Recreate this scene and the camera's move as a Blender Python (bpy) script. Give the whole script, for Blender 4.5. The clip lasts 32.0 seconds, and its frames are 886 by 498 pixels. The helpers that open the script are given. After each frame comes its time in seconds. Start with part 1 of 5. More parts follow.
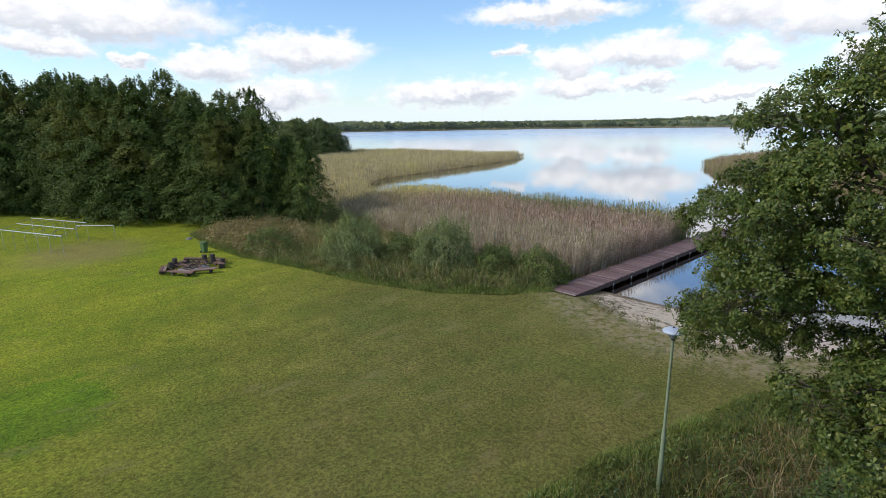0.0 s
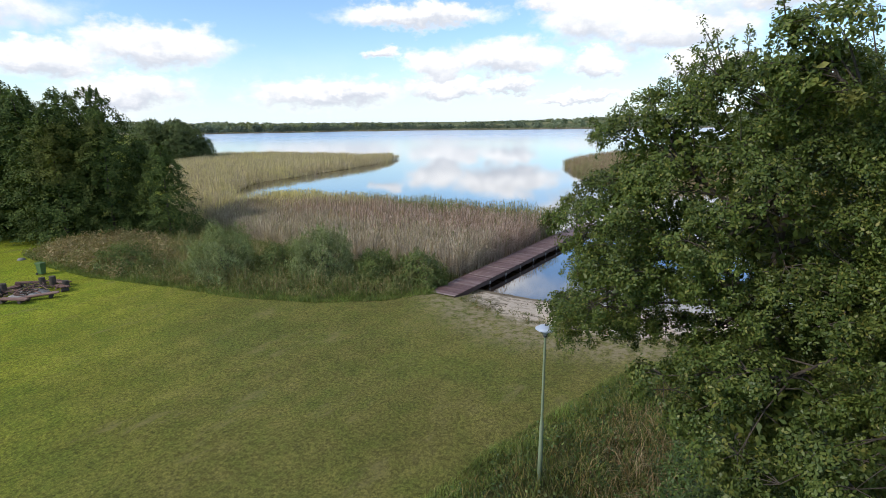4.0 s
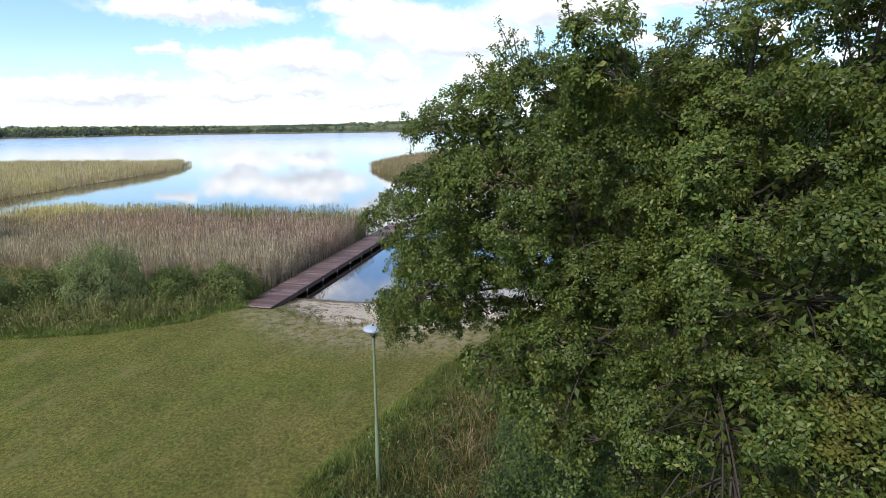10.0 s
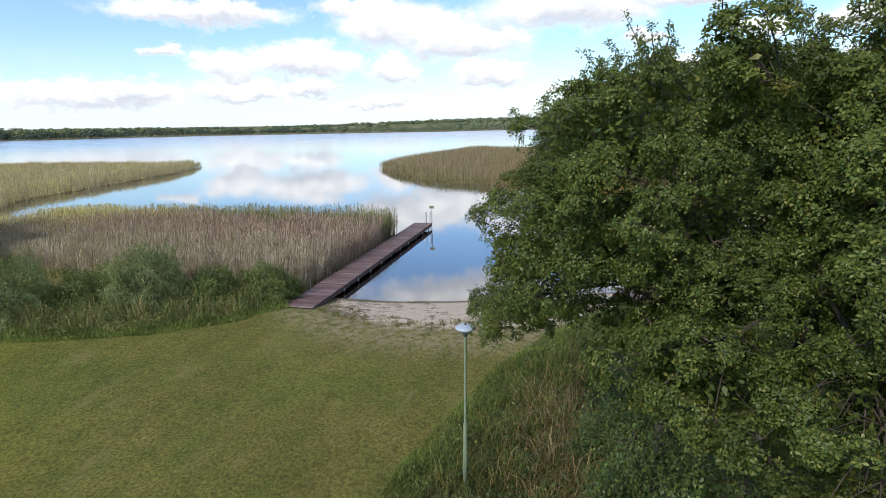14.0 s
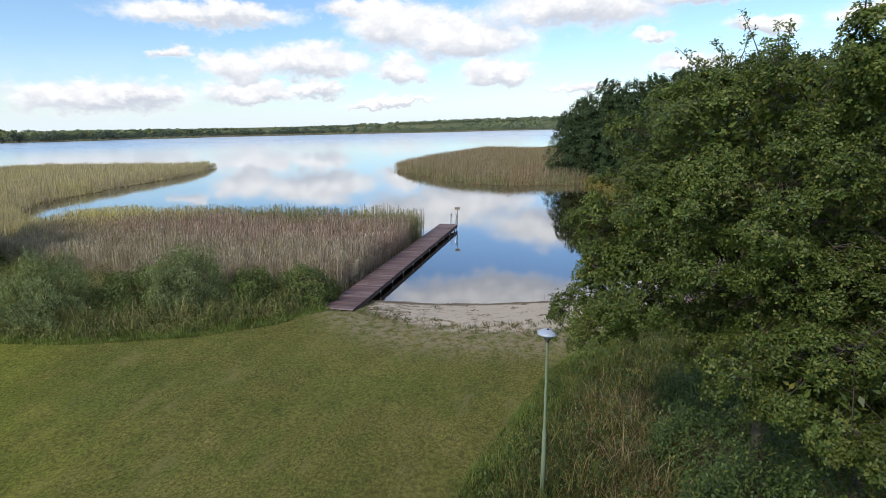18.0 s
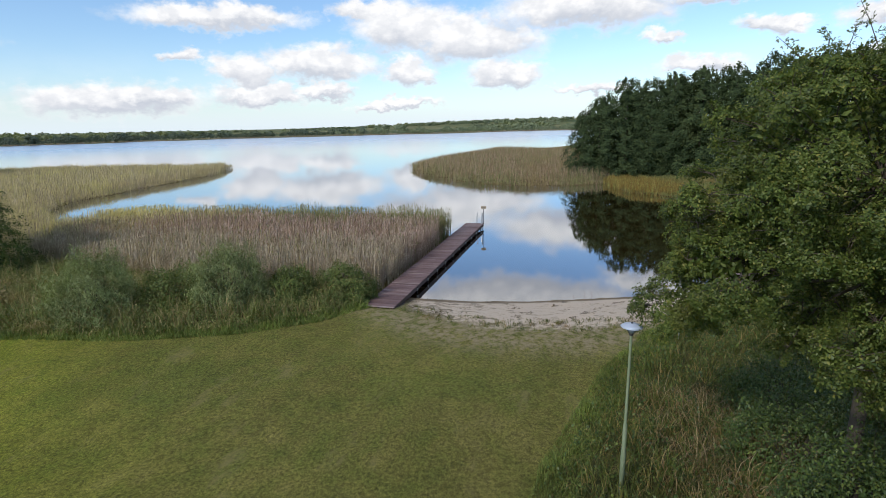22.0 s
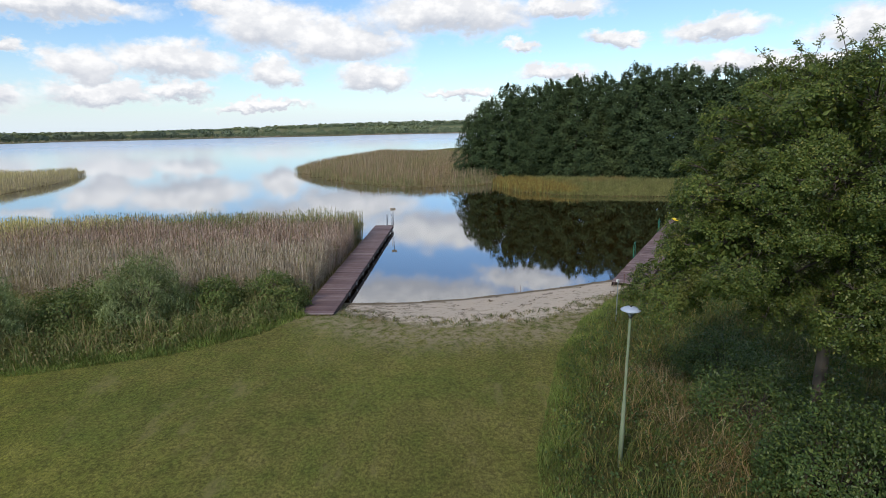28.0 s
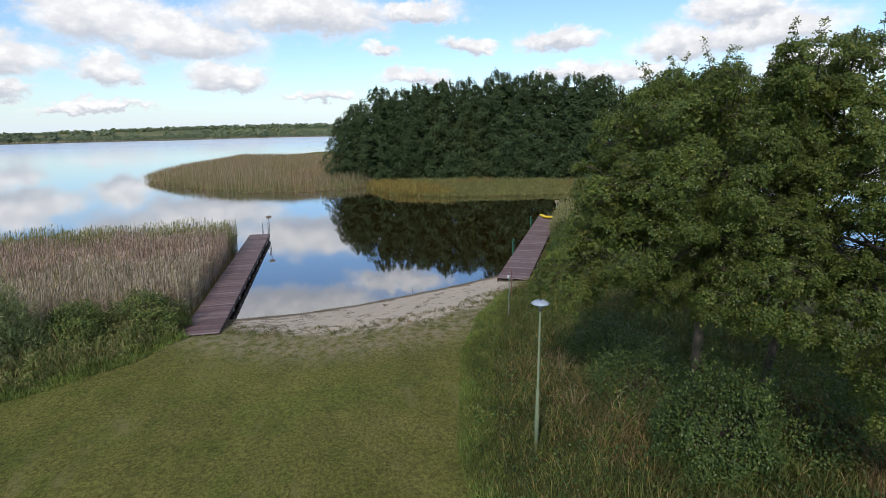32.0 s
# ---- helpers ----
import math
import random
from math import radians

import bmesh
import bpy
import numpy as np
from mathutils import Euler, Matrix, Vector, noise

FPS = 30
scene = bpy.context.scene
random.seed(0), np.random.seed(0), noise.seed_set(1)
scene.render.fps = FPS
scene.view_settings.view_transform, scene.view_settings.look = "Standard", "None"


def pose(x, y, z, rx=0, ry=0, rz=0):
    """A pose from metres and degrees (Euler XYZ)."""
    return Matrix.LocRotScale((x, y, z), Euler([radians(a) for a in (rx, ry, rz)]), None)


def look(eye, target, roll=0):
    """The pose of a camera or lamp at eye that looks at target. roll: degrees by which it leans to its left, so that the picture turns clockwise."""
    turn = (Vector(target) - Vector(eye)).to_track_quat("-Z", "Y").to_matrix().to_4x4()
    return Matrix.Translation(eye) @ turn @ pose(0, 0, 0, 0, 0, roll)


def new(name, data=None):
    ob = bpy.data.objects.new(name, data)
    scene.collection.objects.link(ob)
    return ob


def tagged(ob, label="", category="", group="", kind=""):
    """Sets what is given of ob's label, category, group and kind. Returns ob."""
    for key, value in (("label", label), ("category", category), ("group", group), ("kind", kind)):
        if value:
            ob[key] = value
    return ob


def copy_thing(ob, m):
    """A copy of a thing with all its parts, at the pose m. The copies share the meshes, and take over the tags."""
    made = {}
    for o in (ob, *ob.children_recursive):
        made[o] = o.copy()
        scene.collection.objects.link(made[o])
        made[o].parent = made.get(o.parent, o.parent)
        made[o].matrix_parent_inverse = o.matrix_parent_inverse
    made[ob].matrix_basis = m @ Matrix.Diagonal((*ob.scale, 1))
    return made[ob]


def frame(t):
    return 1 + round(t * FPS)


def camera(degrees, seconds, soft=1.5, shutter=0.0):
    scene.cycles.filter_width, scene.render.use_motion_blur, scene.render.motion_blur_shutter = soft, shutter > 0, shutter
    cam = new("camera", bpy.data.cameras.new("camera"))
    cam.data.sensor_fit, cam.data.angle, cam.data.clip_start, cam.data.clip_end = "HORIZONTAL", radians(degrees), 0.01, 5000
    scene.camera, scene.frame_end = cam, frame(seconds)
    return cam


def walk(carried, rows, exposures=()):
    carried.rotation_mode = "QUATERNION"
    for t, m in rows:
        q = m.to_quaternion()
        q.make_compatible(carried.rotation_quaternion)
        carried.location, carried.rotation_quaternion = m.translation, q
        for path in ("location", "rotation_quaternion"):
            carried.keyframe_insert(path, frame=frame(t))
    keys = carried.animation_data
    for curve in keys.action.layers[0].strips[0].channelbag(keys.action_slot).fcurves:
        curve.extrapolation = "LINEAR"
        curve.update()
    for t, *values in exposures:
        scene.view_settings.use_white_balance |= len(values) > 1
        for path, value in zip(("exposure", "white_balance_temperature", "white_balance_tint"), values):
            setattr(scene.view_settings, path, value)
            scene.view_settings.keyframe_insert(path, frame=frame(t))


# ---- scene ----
cam = camera(79.2, 32.0, soft=0.8)
ROWS = [
    (0, -0.404, 0.661, 10.324, -42.99, -13.41, -0.84),
    (0.5, -0.408, 0.658, 10.346, -43.83, -13.42, -0.84),
    (1, -0.391, 0.657, 10.372, -44.93, -13.43, -0.80),
    (1.5, -0.372, 0.664, 10.402, -46.41, -13.45, -0.77),
    (2, -0.341, 0.665, 10.439, -48.05, -13.48, -0.72),
    (2.5, -0.321, 0.669, 10.473, -50.06, -13.48, -0.66),
    (4.5, -0.248, 0.710, 10.536, -58.61, -13.45, -0.63),
    (5, -0.204, 0.707, 10.527, -61.61, -13.48, -0.60),
    (5.5, -0.171, 0.706, 10.512, -64.64, -13.48, -0.58),
    (6, -0.135, 0.705, 10.498, -67.62, -13.47, -0.60),
    (6.5, -0.103, 0.710, 10.484, -70.58, -13.46, -0.58),
    (7, -0.056, 0.725, 10.477, -73.40, -13.45, -0.60),
    (7.5, -0.024, 0.743, 10.470, -74.93, -13.46, -0.64),
    (8, 0.001, 0.751, 10.448, -75.62, -13.41, -0.62),
    (8.5, 0.016, 0.773, 10.420, -76.02, -13.38, -0.61),
    (9, 0.020, 0.812, 10.390, -76.21, -13.35, -0.58),
    (9.5, 0.003, 0.889, 10.371, -76.34, -13.30, -0.56),
    (10, -0.038, 1.030, 10.360, -76.42, -13.27, -0.54),
    (10.5, -0.093, 1.226, 10.338, -76.47, -13.24, -0.53),
    (11, -0.163, 1.474, 10.318, -76.50, -13.23, -0.55),
    (11.5, -0.241, 1.759, 10.307, -76.55, -13.25, -0.64),
    (12, -0.320, 2.070, 10.297, -76.52, -13.26, -0.67),
    (12.5, -0.383, 2.390, 10.290, -76.52, -13.28, -0.74),
    (13, -0.428, 2.695, 10.292, -76.46, -13.28, -0.80),
    (13.5, -0.455, 2.979, 10.299, -76.39, -13.27, -0.83),
    (14, -0.471, 3.236, 10.321, -76.31, -13.28, -0.85),
    (14.5, -0.489, 3.478, 10.353, -76.25, -13.28, -0.88),
    (16.5, -0.605, 4.381, 10.400, -75.86, -13.26, -0.98),
    (17, -0.642, 4.608, 10.398, -75.77, -13.24, -0.99),
    (17.5, -0.675, 4.830, 10.401, -75.65, -13.24, -1.02),
    (18, -0.718, 5.050, 10.394, -75.56, -13.23, -1.05),
    (18.5, -0.772, 5.276, 10.381, -75.47, -13.20, -1.08),
    (19, -0.832, 5.499, 10.364, -75.36, -13.19, -1.11),
    (19.5, -0.891, 5.715, 10.337, -75.26, -13.19, -1.17),
    (20, -0.956, 5.936, 10.305, -75.15, -13.16, -1.21),
    (20.5, -1.020, 6.158, 10.278, -75.04, -13.15, -1.25),
    (21, -1.072, 6.372, 10.258, -74.93, -13.13, -1.27),
    (21.5, -1.130, 6.586, 10.246, -74.82, -13.11, -1.29),
    (22, -1.196, 6.810, 10.233, -74.74, -13.09, -1.29),
    (22.5, -1.267, 7.041, 10.214, -74.64, -13.07, -1.29),
    (23, -1.341, 7.287, 10.196, -74.81, -13.04, -1.25),
    (23.5, -1.417, 7.538, 10.188, -75.69, -13.03, -1.24),
    (24, -1.490, 7.801, 10.185, -77.29, -13.03, -1.18),
    (24.5, -1.540, 8.051, 10.178, -79.31, -13.03, -1.14),
    (25, -1.600, 8.337, 10.175, -81.90, -13.05, -1.06),
    (25.5, -1.637, 8.614, 10.172, -84.21, -13.06, -1.01),
    (26, -1.667, 8.908, 10.173, -86.06, -13.07, -0.97),
    (26.5, -1.684, 9.201, 10.177, -87.02, -13.08, -0.95),
    (28.5, -1.700, 10.404, 10.140, -88.08, -13.00, -0.90),
    (29, -1.960, 10.900, 10.215, -87.96, -12.95, -0.93),
    (29.3, -1.875, 11.360, 10.180, -89.42, -12.91, -0.92),
    (29.5, -1.860, 11.400, 10.172, -90.36, -12.91, -0.92),
    (30, -1.834, 11.385, 10.180, -92.50, -12.91, -0.91),
    (30.5, -1.757, 11.370, 10.192, -94.78, -12.91, -0.90),
    (31, -1.674, 11.350, 10.206, -97.07, -12.92, -0.89),
    (31.5, -1.625, 11.322, 10.212, -99.52, -12.92, -0.89),
    (32, -1.587, 11.297, 10.217, -102.18, -12.92, -0.88),
]
walk(cam, [(t, pose(x, y, z, 90 + pitch, -roll, yaw)) for t, x, y, z, yaw, pitch, roll in ROWS],
     exposures=[(0, 0.18), (4.5, 0.28), (7, 0.41), (9, 0.46), (13, 0.36), (16.5, 0.18), (19, 0.1), (23, 0.04), (32, 0.0)])

# ---- sky, sun ----
SUN_AZ, SUN_EL = 152.0, 37.0
SKY_LIGHT, CLOUD_LIGHT = 0.15, 1.03
CLOUDS = [  # azimuth and elevation of the middle, half width, half height, in degrees
    (78.8, 9.3, 13.5, 2.5), (82.7, 6.8, 5.3, 1.2), (61.1, 6.8, 7.5, 2.0), (69.2, 5.5, 5.1, 1.8), (63.0, 2.9, 6.0, 2.0), (75.7, 5.8, 1.6, 0.8),
    (46.0, 2.8, 8.5, 1.8), (36.5, 10.1, 9.1, 1.4), (39.4, 6.8, 2.1, 0.8), (34.7, 5.4, 3.3, 2.0), (27.6, 6.2, 6.6, 1.9), (33.2, 3.2, 5.9, 1.3),
    (42.8, 3.1, 4.2, 1.2), (22.4, 10.9, 4.2, 1.3), (18.4, 9.5, 6.0, 2.8), (11.7, 8.3, 7.3, 2.8), (18.7, 5.5, 3.4, 1.6), (8.7, 4.8, 4.6, 1.7),
    (1.2, 10.8, 10.3, 2.4), (-9.8, 11.0, 5.7, 1.2), (-6.1, 7.7, 2.3, 0.9), (-14.9, 7.9, 3.1, 0.9), (-24.0, 8.1, 4.8, 1.3), (-9.5, 5.0, 4.3, 1.2),
    (26.9, 3.8, 3.0, 1.0), (20.1, 2.1, 5.7, 0.7), (0.1, 3.1, 4.4, 0.7), (-35.0, 7.0, 4.9, 2.1), (-42.0, 7.8, 6.6, 2.2), (-39.2, 9.8, 4.5, 1.6),
    (-27.8, 4.8, 7.8, 1.3), (-47.1, 4.7, 7.1, 1.8), (8, 18.2, 16, 2.6), (-7, 16.0, 6, 1.4), (34, 17.0, 12, 2.2), (56, 17.5, 9, 2.0),
]
sun_data = bpy.data.lights.new("sun", "SUN")
sun_data.energy, sun_data.angle, sun_data.color = 2.6, radians(4.0), (1.0, 0.95, 0.87)
sun = new("sun", sun_data)
sun_dir = Vector((math.cos(radians(SUN_AZ)) * math.cos(radians(SUN_EL)), math.sin(radians(SUN_AZ)) * math.cos(radians(SUN_EL)), math.sin(radians(SUN_EL))))
sun.matrix_basis = look(sun_dir * 300, (0, 0, 0))


class Nodes:
    """Short-hand for building a node tree."""

    def __init__(self, tree):
        self.tree = tree

    def add(self, kind):
        return self.tree.nodes.new(kind)

    def link(self, a, b):
        self.tree.links.new(a, b)

    def value(self, socket, v):
        if isinstance(v, bpy.types.NodeSocket):
            self.link(v, socket)
        elif v is not None:
            socket.default_value = v

    def math(self, op, a, b=None, c=None, clamp=False):
        n = self.add("ShaderNodeMath")
        n.operation, n.use_clamp = op, clamp
        for s, v in zip(n.inputs, (a, b, c)):
            self.value(s, v)
        return n.outputs[0]

    def vec(self, op, a, b=None):
        n = self.add("ShaderNodeVectorMath")
        n.operation = op
        self.value(n.inputs[0], a)
        if b is not None:
            self.value(n.inputs[1], b)
        return n.outputs["Value"] if op in ("LENGTH", "DOT_PRODUCT") else n.outputs["Vector"]

    def span(self, v, a, b, c=0.0, d=1.0, kind="SMOOTHSTEP"):
        n = self.add("ShaderNodeMapRange")
        n.interpolation_type = kind
        for s, x in zip(n.inputs, (v, a, b, c, d)):
            self.value(s, x)
        return n.outputs[0]

    def mix(self, f, a, b, blend="MIX"):
        n = self.add("ShaderNodeMix")
        n.data_type, n.blend_type = "RGBA", blend
        self.value(n.inputs[0], f)
        for s, v in ((n.inputs[6], a), (n.inputs[7], b)):
            self.value(s, (*v, 1) if isinstance(v, tuple) and len(v) == 3 else v)
        return n.outputs[2]

    def noise(self, vector, scale, detail=4.0, rough=0.55, dims="3D", colour=False):
        n = self.add("ShaderNodeTexNoise")
        n.noise_dimensions = dims
        self.value(n.inputs["Vector"], vector)
        n.inputs["Scale"].default_value, n.inputs["Detail"].default_value, n.inputs["Roughness"].default_value = scale, detail, rough
        return n.outputs["Color" if colour else "Fac"]

    def ramp(self, f, stops):
        n = self.add("ShaderNodeValToRGB")
        self.value(n.inputs[0], f)
        el = n.color_ramp.elements
        while len(el) < len(stops):
            el.new(0.5)
        for e, (p, c) in zip(el, stops):
            e.position, e.color = p, (*c, 1)
        return n.outputs[0]


def build_world():
    world = bpy.data.worlds.new("sky")
    world.use_nodes = True
    scene.world = world
    t = world.node_tree
    t.nodes.clear()
    n = Nodes(t)
    way = n.add("ShaderNodeTexCoord").outputs["Generated"]
    sky = n.add("ShaderNodeTexSky")
    sky.sky_type, sky.sun_disc = "NISHITA", False
    sky.sun_elevation, sky.sun_rotation = radians(SUN_EL), radians(90 - SUN_AZ)
    sky.altitude, sky.air_density, sky.dust_density, sky.ozone_density = 100.0, 1.0, 0.6, 2.0
    xyz = n.add("ShaderNodeSeparateXYZ")
    n.link(way, xyz.inputs[0])
    x, y, z = xyz.outputs
    az = n.math("MULTIPLY", n.math("ARCTAN2", y, x), 180 / math.pi)
    el = n.math("MULTIPLY", n.math("ARCSINE", z), 180 / math.pi)
    flat = n.add("ShaderNodeCombineXYZ")
    n.link(az, flat.inputs[0]), n.link(n.math("MULTIPLY", el, 1.5), flat.inputs[1])
    warp = n.vec("SUBTRACT", n.noise(flat.outputs[0], 0.26, 7.0, 0.62, colour=True), (0.5, 0.5, 0.5))
    here = n.add("ShaderNodeCombineXYZ")
    n.link(az, here.inputs[0]), n.link(el, here.inputs[1])
    place = n.vec("ADD", here.outputs[0], n.vec("MULTIPLY", warp, (7.0, 3.6, 0.0)))
    curl = n.vec("SUBTRACT", n.noise(flat.outputs[0], 0.8, 5.0, 0.5, colour=True), (0.5, 0.5, 0.5))
    place = n.vec("ADD", place, n.vec("MULTIPLY", curl, (2.2, 1.5, 0.0)))
    # one soft-edged heap, lit on top
    g = bpy.data.node_groups.new("heap", "ShaderNodeTree")
    g.interface.new_socket("Place", in_out="INPUT", socket_type="NodeSocketVector")
    g.interface.new_socket("Middle", in_out="INPUT", socket_type="NodeSocketVector")
    g.interface.new_socket("Size", in_out="INPUT", socket_type="NodeSocketVector")
    g.interface.new_socket("Cover", in_out="INPUT", socket_type="NodeSocketFloat")
    g.interface.new_socket("Lit", in_out="INPUT", socket_type="NodeSocketFloat")
    g.interface.new_socket("Cover", in_out="OUTPUT", socket_type="NodeSocketFloat")
    g.interface.new_socket("Lit", in_out="OUTPUT", socket_type="NodeSocketFloat")
    h = Nodes(g)
    gi, go = h.add("NodeGroupInput"), h.add("NodeGroupOutput")
    off = h.vec("MULTIPLY", h.vec("SUBTRACT", gi.outputs[0], gi.outputs[1]), gi.outputs[2])
    m = h.span(h.vec("LENGTH", off), 1.15, 0.55)
    parts = h.add("ShaderNodeSeparateXYZ")
    h.link(off, parts.inputs[0])
    lit = h.span(parts.outputs[1], -0.75, 0.15)
    h.link(h.math("MAXIMUM", m, gi.outputs[3]), go.inputs[0])
    keep = h.add("ShaderNodeMix")
    keep.data_type = "FLOAT"
    h.link(m, keep.inputs[0]), h.link(gi.outputs[4], keep.inputs[2]), h.link(lit, keep.inputs[3])
    h.link(keep.outputs[0], go.inputs[1])
    cover, lit = 0.0, 1.0
    for a, e, w, hh in CLOUDS:
        one = n.add("ShaderNodeGroup")
        one.node_tree = g
        n.link(place, one.inputs[0])
        one.inputs[1].default_value, one.inputs[2].default_value = (a, e, 0), (1 / w, 1 / hh, 0)
        n.value(one.inputs[3], cover), n.value(one.inputs[4], lit)
        cover, lit = one.outputs
    # loose cloud over the rest of the sky, and a thin veil low down
    over = n.add("ShaderNodeCombineXYZ")
    deep = n.math("ADD", n.math("MAXIMUM", z, 0.0), 0.12)
    n.link(n.math("DIVIDE", x, deep), over.inputs[0]), n.link(n.math("DIVIDE", y, deep), over.inputs[1])
    loose = n.math("MULTIPLY", n.span(n.noise(over.outputs[0], 1.1, 6.0, 0.55), 0.47, 0.62), n.span(el, 17.0, 30.0))
    veil = n.math("MULTIPLY", n.span(n.noise(flat.outputs[0], 0.09, 5.0, 0.6), 0.35, 0.75, 0.1, 0.6), n.span(el, 9.0, 0.5))
    veil = n.math("MAXIMUM", veil, n.span(el, 4.0, 0.0, 0.0, 0.8))
    cover = n.math("MAXIMUM", cover, loose)
    billow = n.span(n.noise(flat.outputs[0], 0.5, 6.0, 0.55), 0.38, 0.62, 0.62, 1.0)
    tone = n.mix(n.math("MULTIPLY", lit, billow), (0.55, 0.59, 0.67), (0.98, 0.98, 0.99))
    white = n.add("ShaderNodeBackground")
    n.link(tone, white.inputs[0])
    white.inputs[1].default_value = CLOUD_LIGHT
    pale = n.add("ShaderNodeBackground")
    pale.inputs[0].default_value, pale.inputs[1].default_value = (0.78, 0.89, 0.99, 1), CLOUD_LIGHT
    blue = n.add("ShaderNodeBackground")
    n.link(n.mix(1.0, sky.outputs[0], (0.90, 1.02, 1.14), "MULTIPLY"), blue.inputs[0])
    blue.inputs[1].default_value = SKY_LIGHT
    a, b = n.add("ShaderNodeMixShader"), n.add("ShaderNodeMixShader")
    n.link(veil, a.inputs[0]), n.link(blue.outputs[0], a.inputs[1]), n.link(pale.outputs[0], a.inputs[2])
    n.link(cover, b.inputs[0]), n.link(a.outputs[0], b.inputs[1]), n.link(white.outputs[0], b.inputs[2])
    n.link(b.outputs[0], n.add("ShaderNodeOutputWorld").inputs[0])


build_world()

# ---- materials ----
def material(name):
    m = bpy.data.materials.new(name)
    m.use_nodes = True
    m.node_tree.nodes.clear()
    n = Nodes(m.node_tree)
    out = n.add("ShaderNodeOutputMaterial")
    p = n.add("ShaderNodeBsdfPrincipled")
    n.link(p.outputs[0], out.inputs[0])
    return m, n, p, out


def bump(n, p, height, strength, distance):
    b = n.add("ShaderNodeBump")
    b.inputs["Strength"].default_value, b.inputs["Distance"].default_value = strength, distance
    n.link(height, b.inputs["Height"])
    n.link(b.outputs[0], p.inputs["Normal"])


def place_of(n):
    return n.add("ShaderNodeNewGeometry").outputs["Position"]


def leaf_material(name, stops, gloss=0.5, through_light=0.28, patch=None, patch_scale=0.5, patch_from=0.55, shine=0.25):
    """Foliage: a colour of its own for each leaf, patches of another tint, light that comes through."""
    m, n, p, out = material(name)
    geo = n.add("ShaderNodeNewGeometry")
    c = n.ramp(geo.outputs["Random Per Island"], stops)
    if patch:
        c = n.mix(n.span(n.noise(geo.outputs["Position"], patch_scale, 3.0), patch_from, patch_from + 0.13), c, n.mix(0.7, c, patch))
    big = n.span(n.noise(geo.outputs["Position"], 0.9, 2.0), 0.3, 0.7, 0.75, 1.2)
    grey = n.add("ShaderNodeCombineXYZ")
    for s in grey.inputs:
        n.link(big, s)
    c = n.mix(1.0, c, grey.outputs[0], "MULTIPLY")
    n.link(c, p.inputs["Base Color"])
    p.inputs["Roughness"].default_value = gloss
    p.inputs["Specular IOR Level"].default_value = shine
    tr = n.add("ShaderNodeBsdfTranslucent")
    n.link(n.mix(1.0, c, (1.0, 1.0, 0.45), "MULTIPLY"), tr.inputs[0])
    mx = n.add("ShaderNodeMixShader")
    mx.inputs[0].default_value = through_light
    n.link(p.outputs[0], mx.inputs[1]), n.link(tr.outputs[0], mx.inputs[2]), n.link(mx.outputs[0], out.inputs[0])
    return m


def wood_material(name, stops, along=(1.0, 12.0, 12.0), rough=0.65, scale=2.0):
    m, n, p, out = material(name)
    co = n.add("ShaderNodeTexCoord").outputs["Object"]
    rnd = n.add("ShaderNodeObjectInfo").outputs["Random"]
    shift = n.add("ShaderNodeCombineXYZ")
    n.link(n.math("MULTIPLY", rnd, 37.0), shift.inputs[0])
    v = n.vec("MULTIPLY", n.vec("ADD", co, shift.outputs[0]), along)
    grain = n.noise(v, scale, 5.0, 0.6)
    wear = n.noise(place_of(n), 1.3, 4.0, 0.6)
    f = n.math("ADD", n.math("MULTIPLY", grain, 0.45), n.math("ADD", n.math("MULTIPLY", rnd, 0.35), n.math("MULTIPLY", wear, 0.3)))
    n.link(n.ramp(f, stops), p.inputs["Base Color"])
    p.inputs["Roughness"].default_value = rough
    bump(n, p, grain, 0.4, 0.01)
    return m


def plain_material(name, colour, rough=0.5, metal=0.0, dirt=(0.2, 0.18, 0.14), amount=0.35, scale=6.0):
    m, n, p, out = material(name)
    co = n.add("ShaderNodeTexCoord").outputs["Object"]
    f = n.math("MULTIPLY", n.span(n.noise(co, scale, 5.0, 0.65), 0.45, 0.75), amount)
    n.link(n.mix(f, colour, dirt), p.inputs["Base Color"])
    n.link(n.math("ADD", n.math("MULTIPLY", f, 0.3), rough), p.inputs["Roughness"])
    p.inputs["Metallic"].default_value = metal
    return m


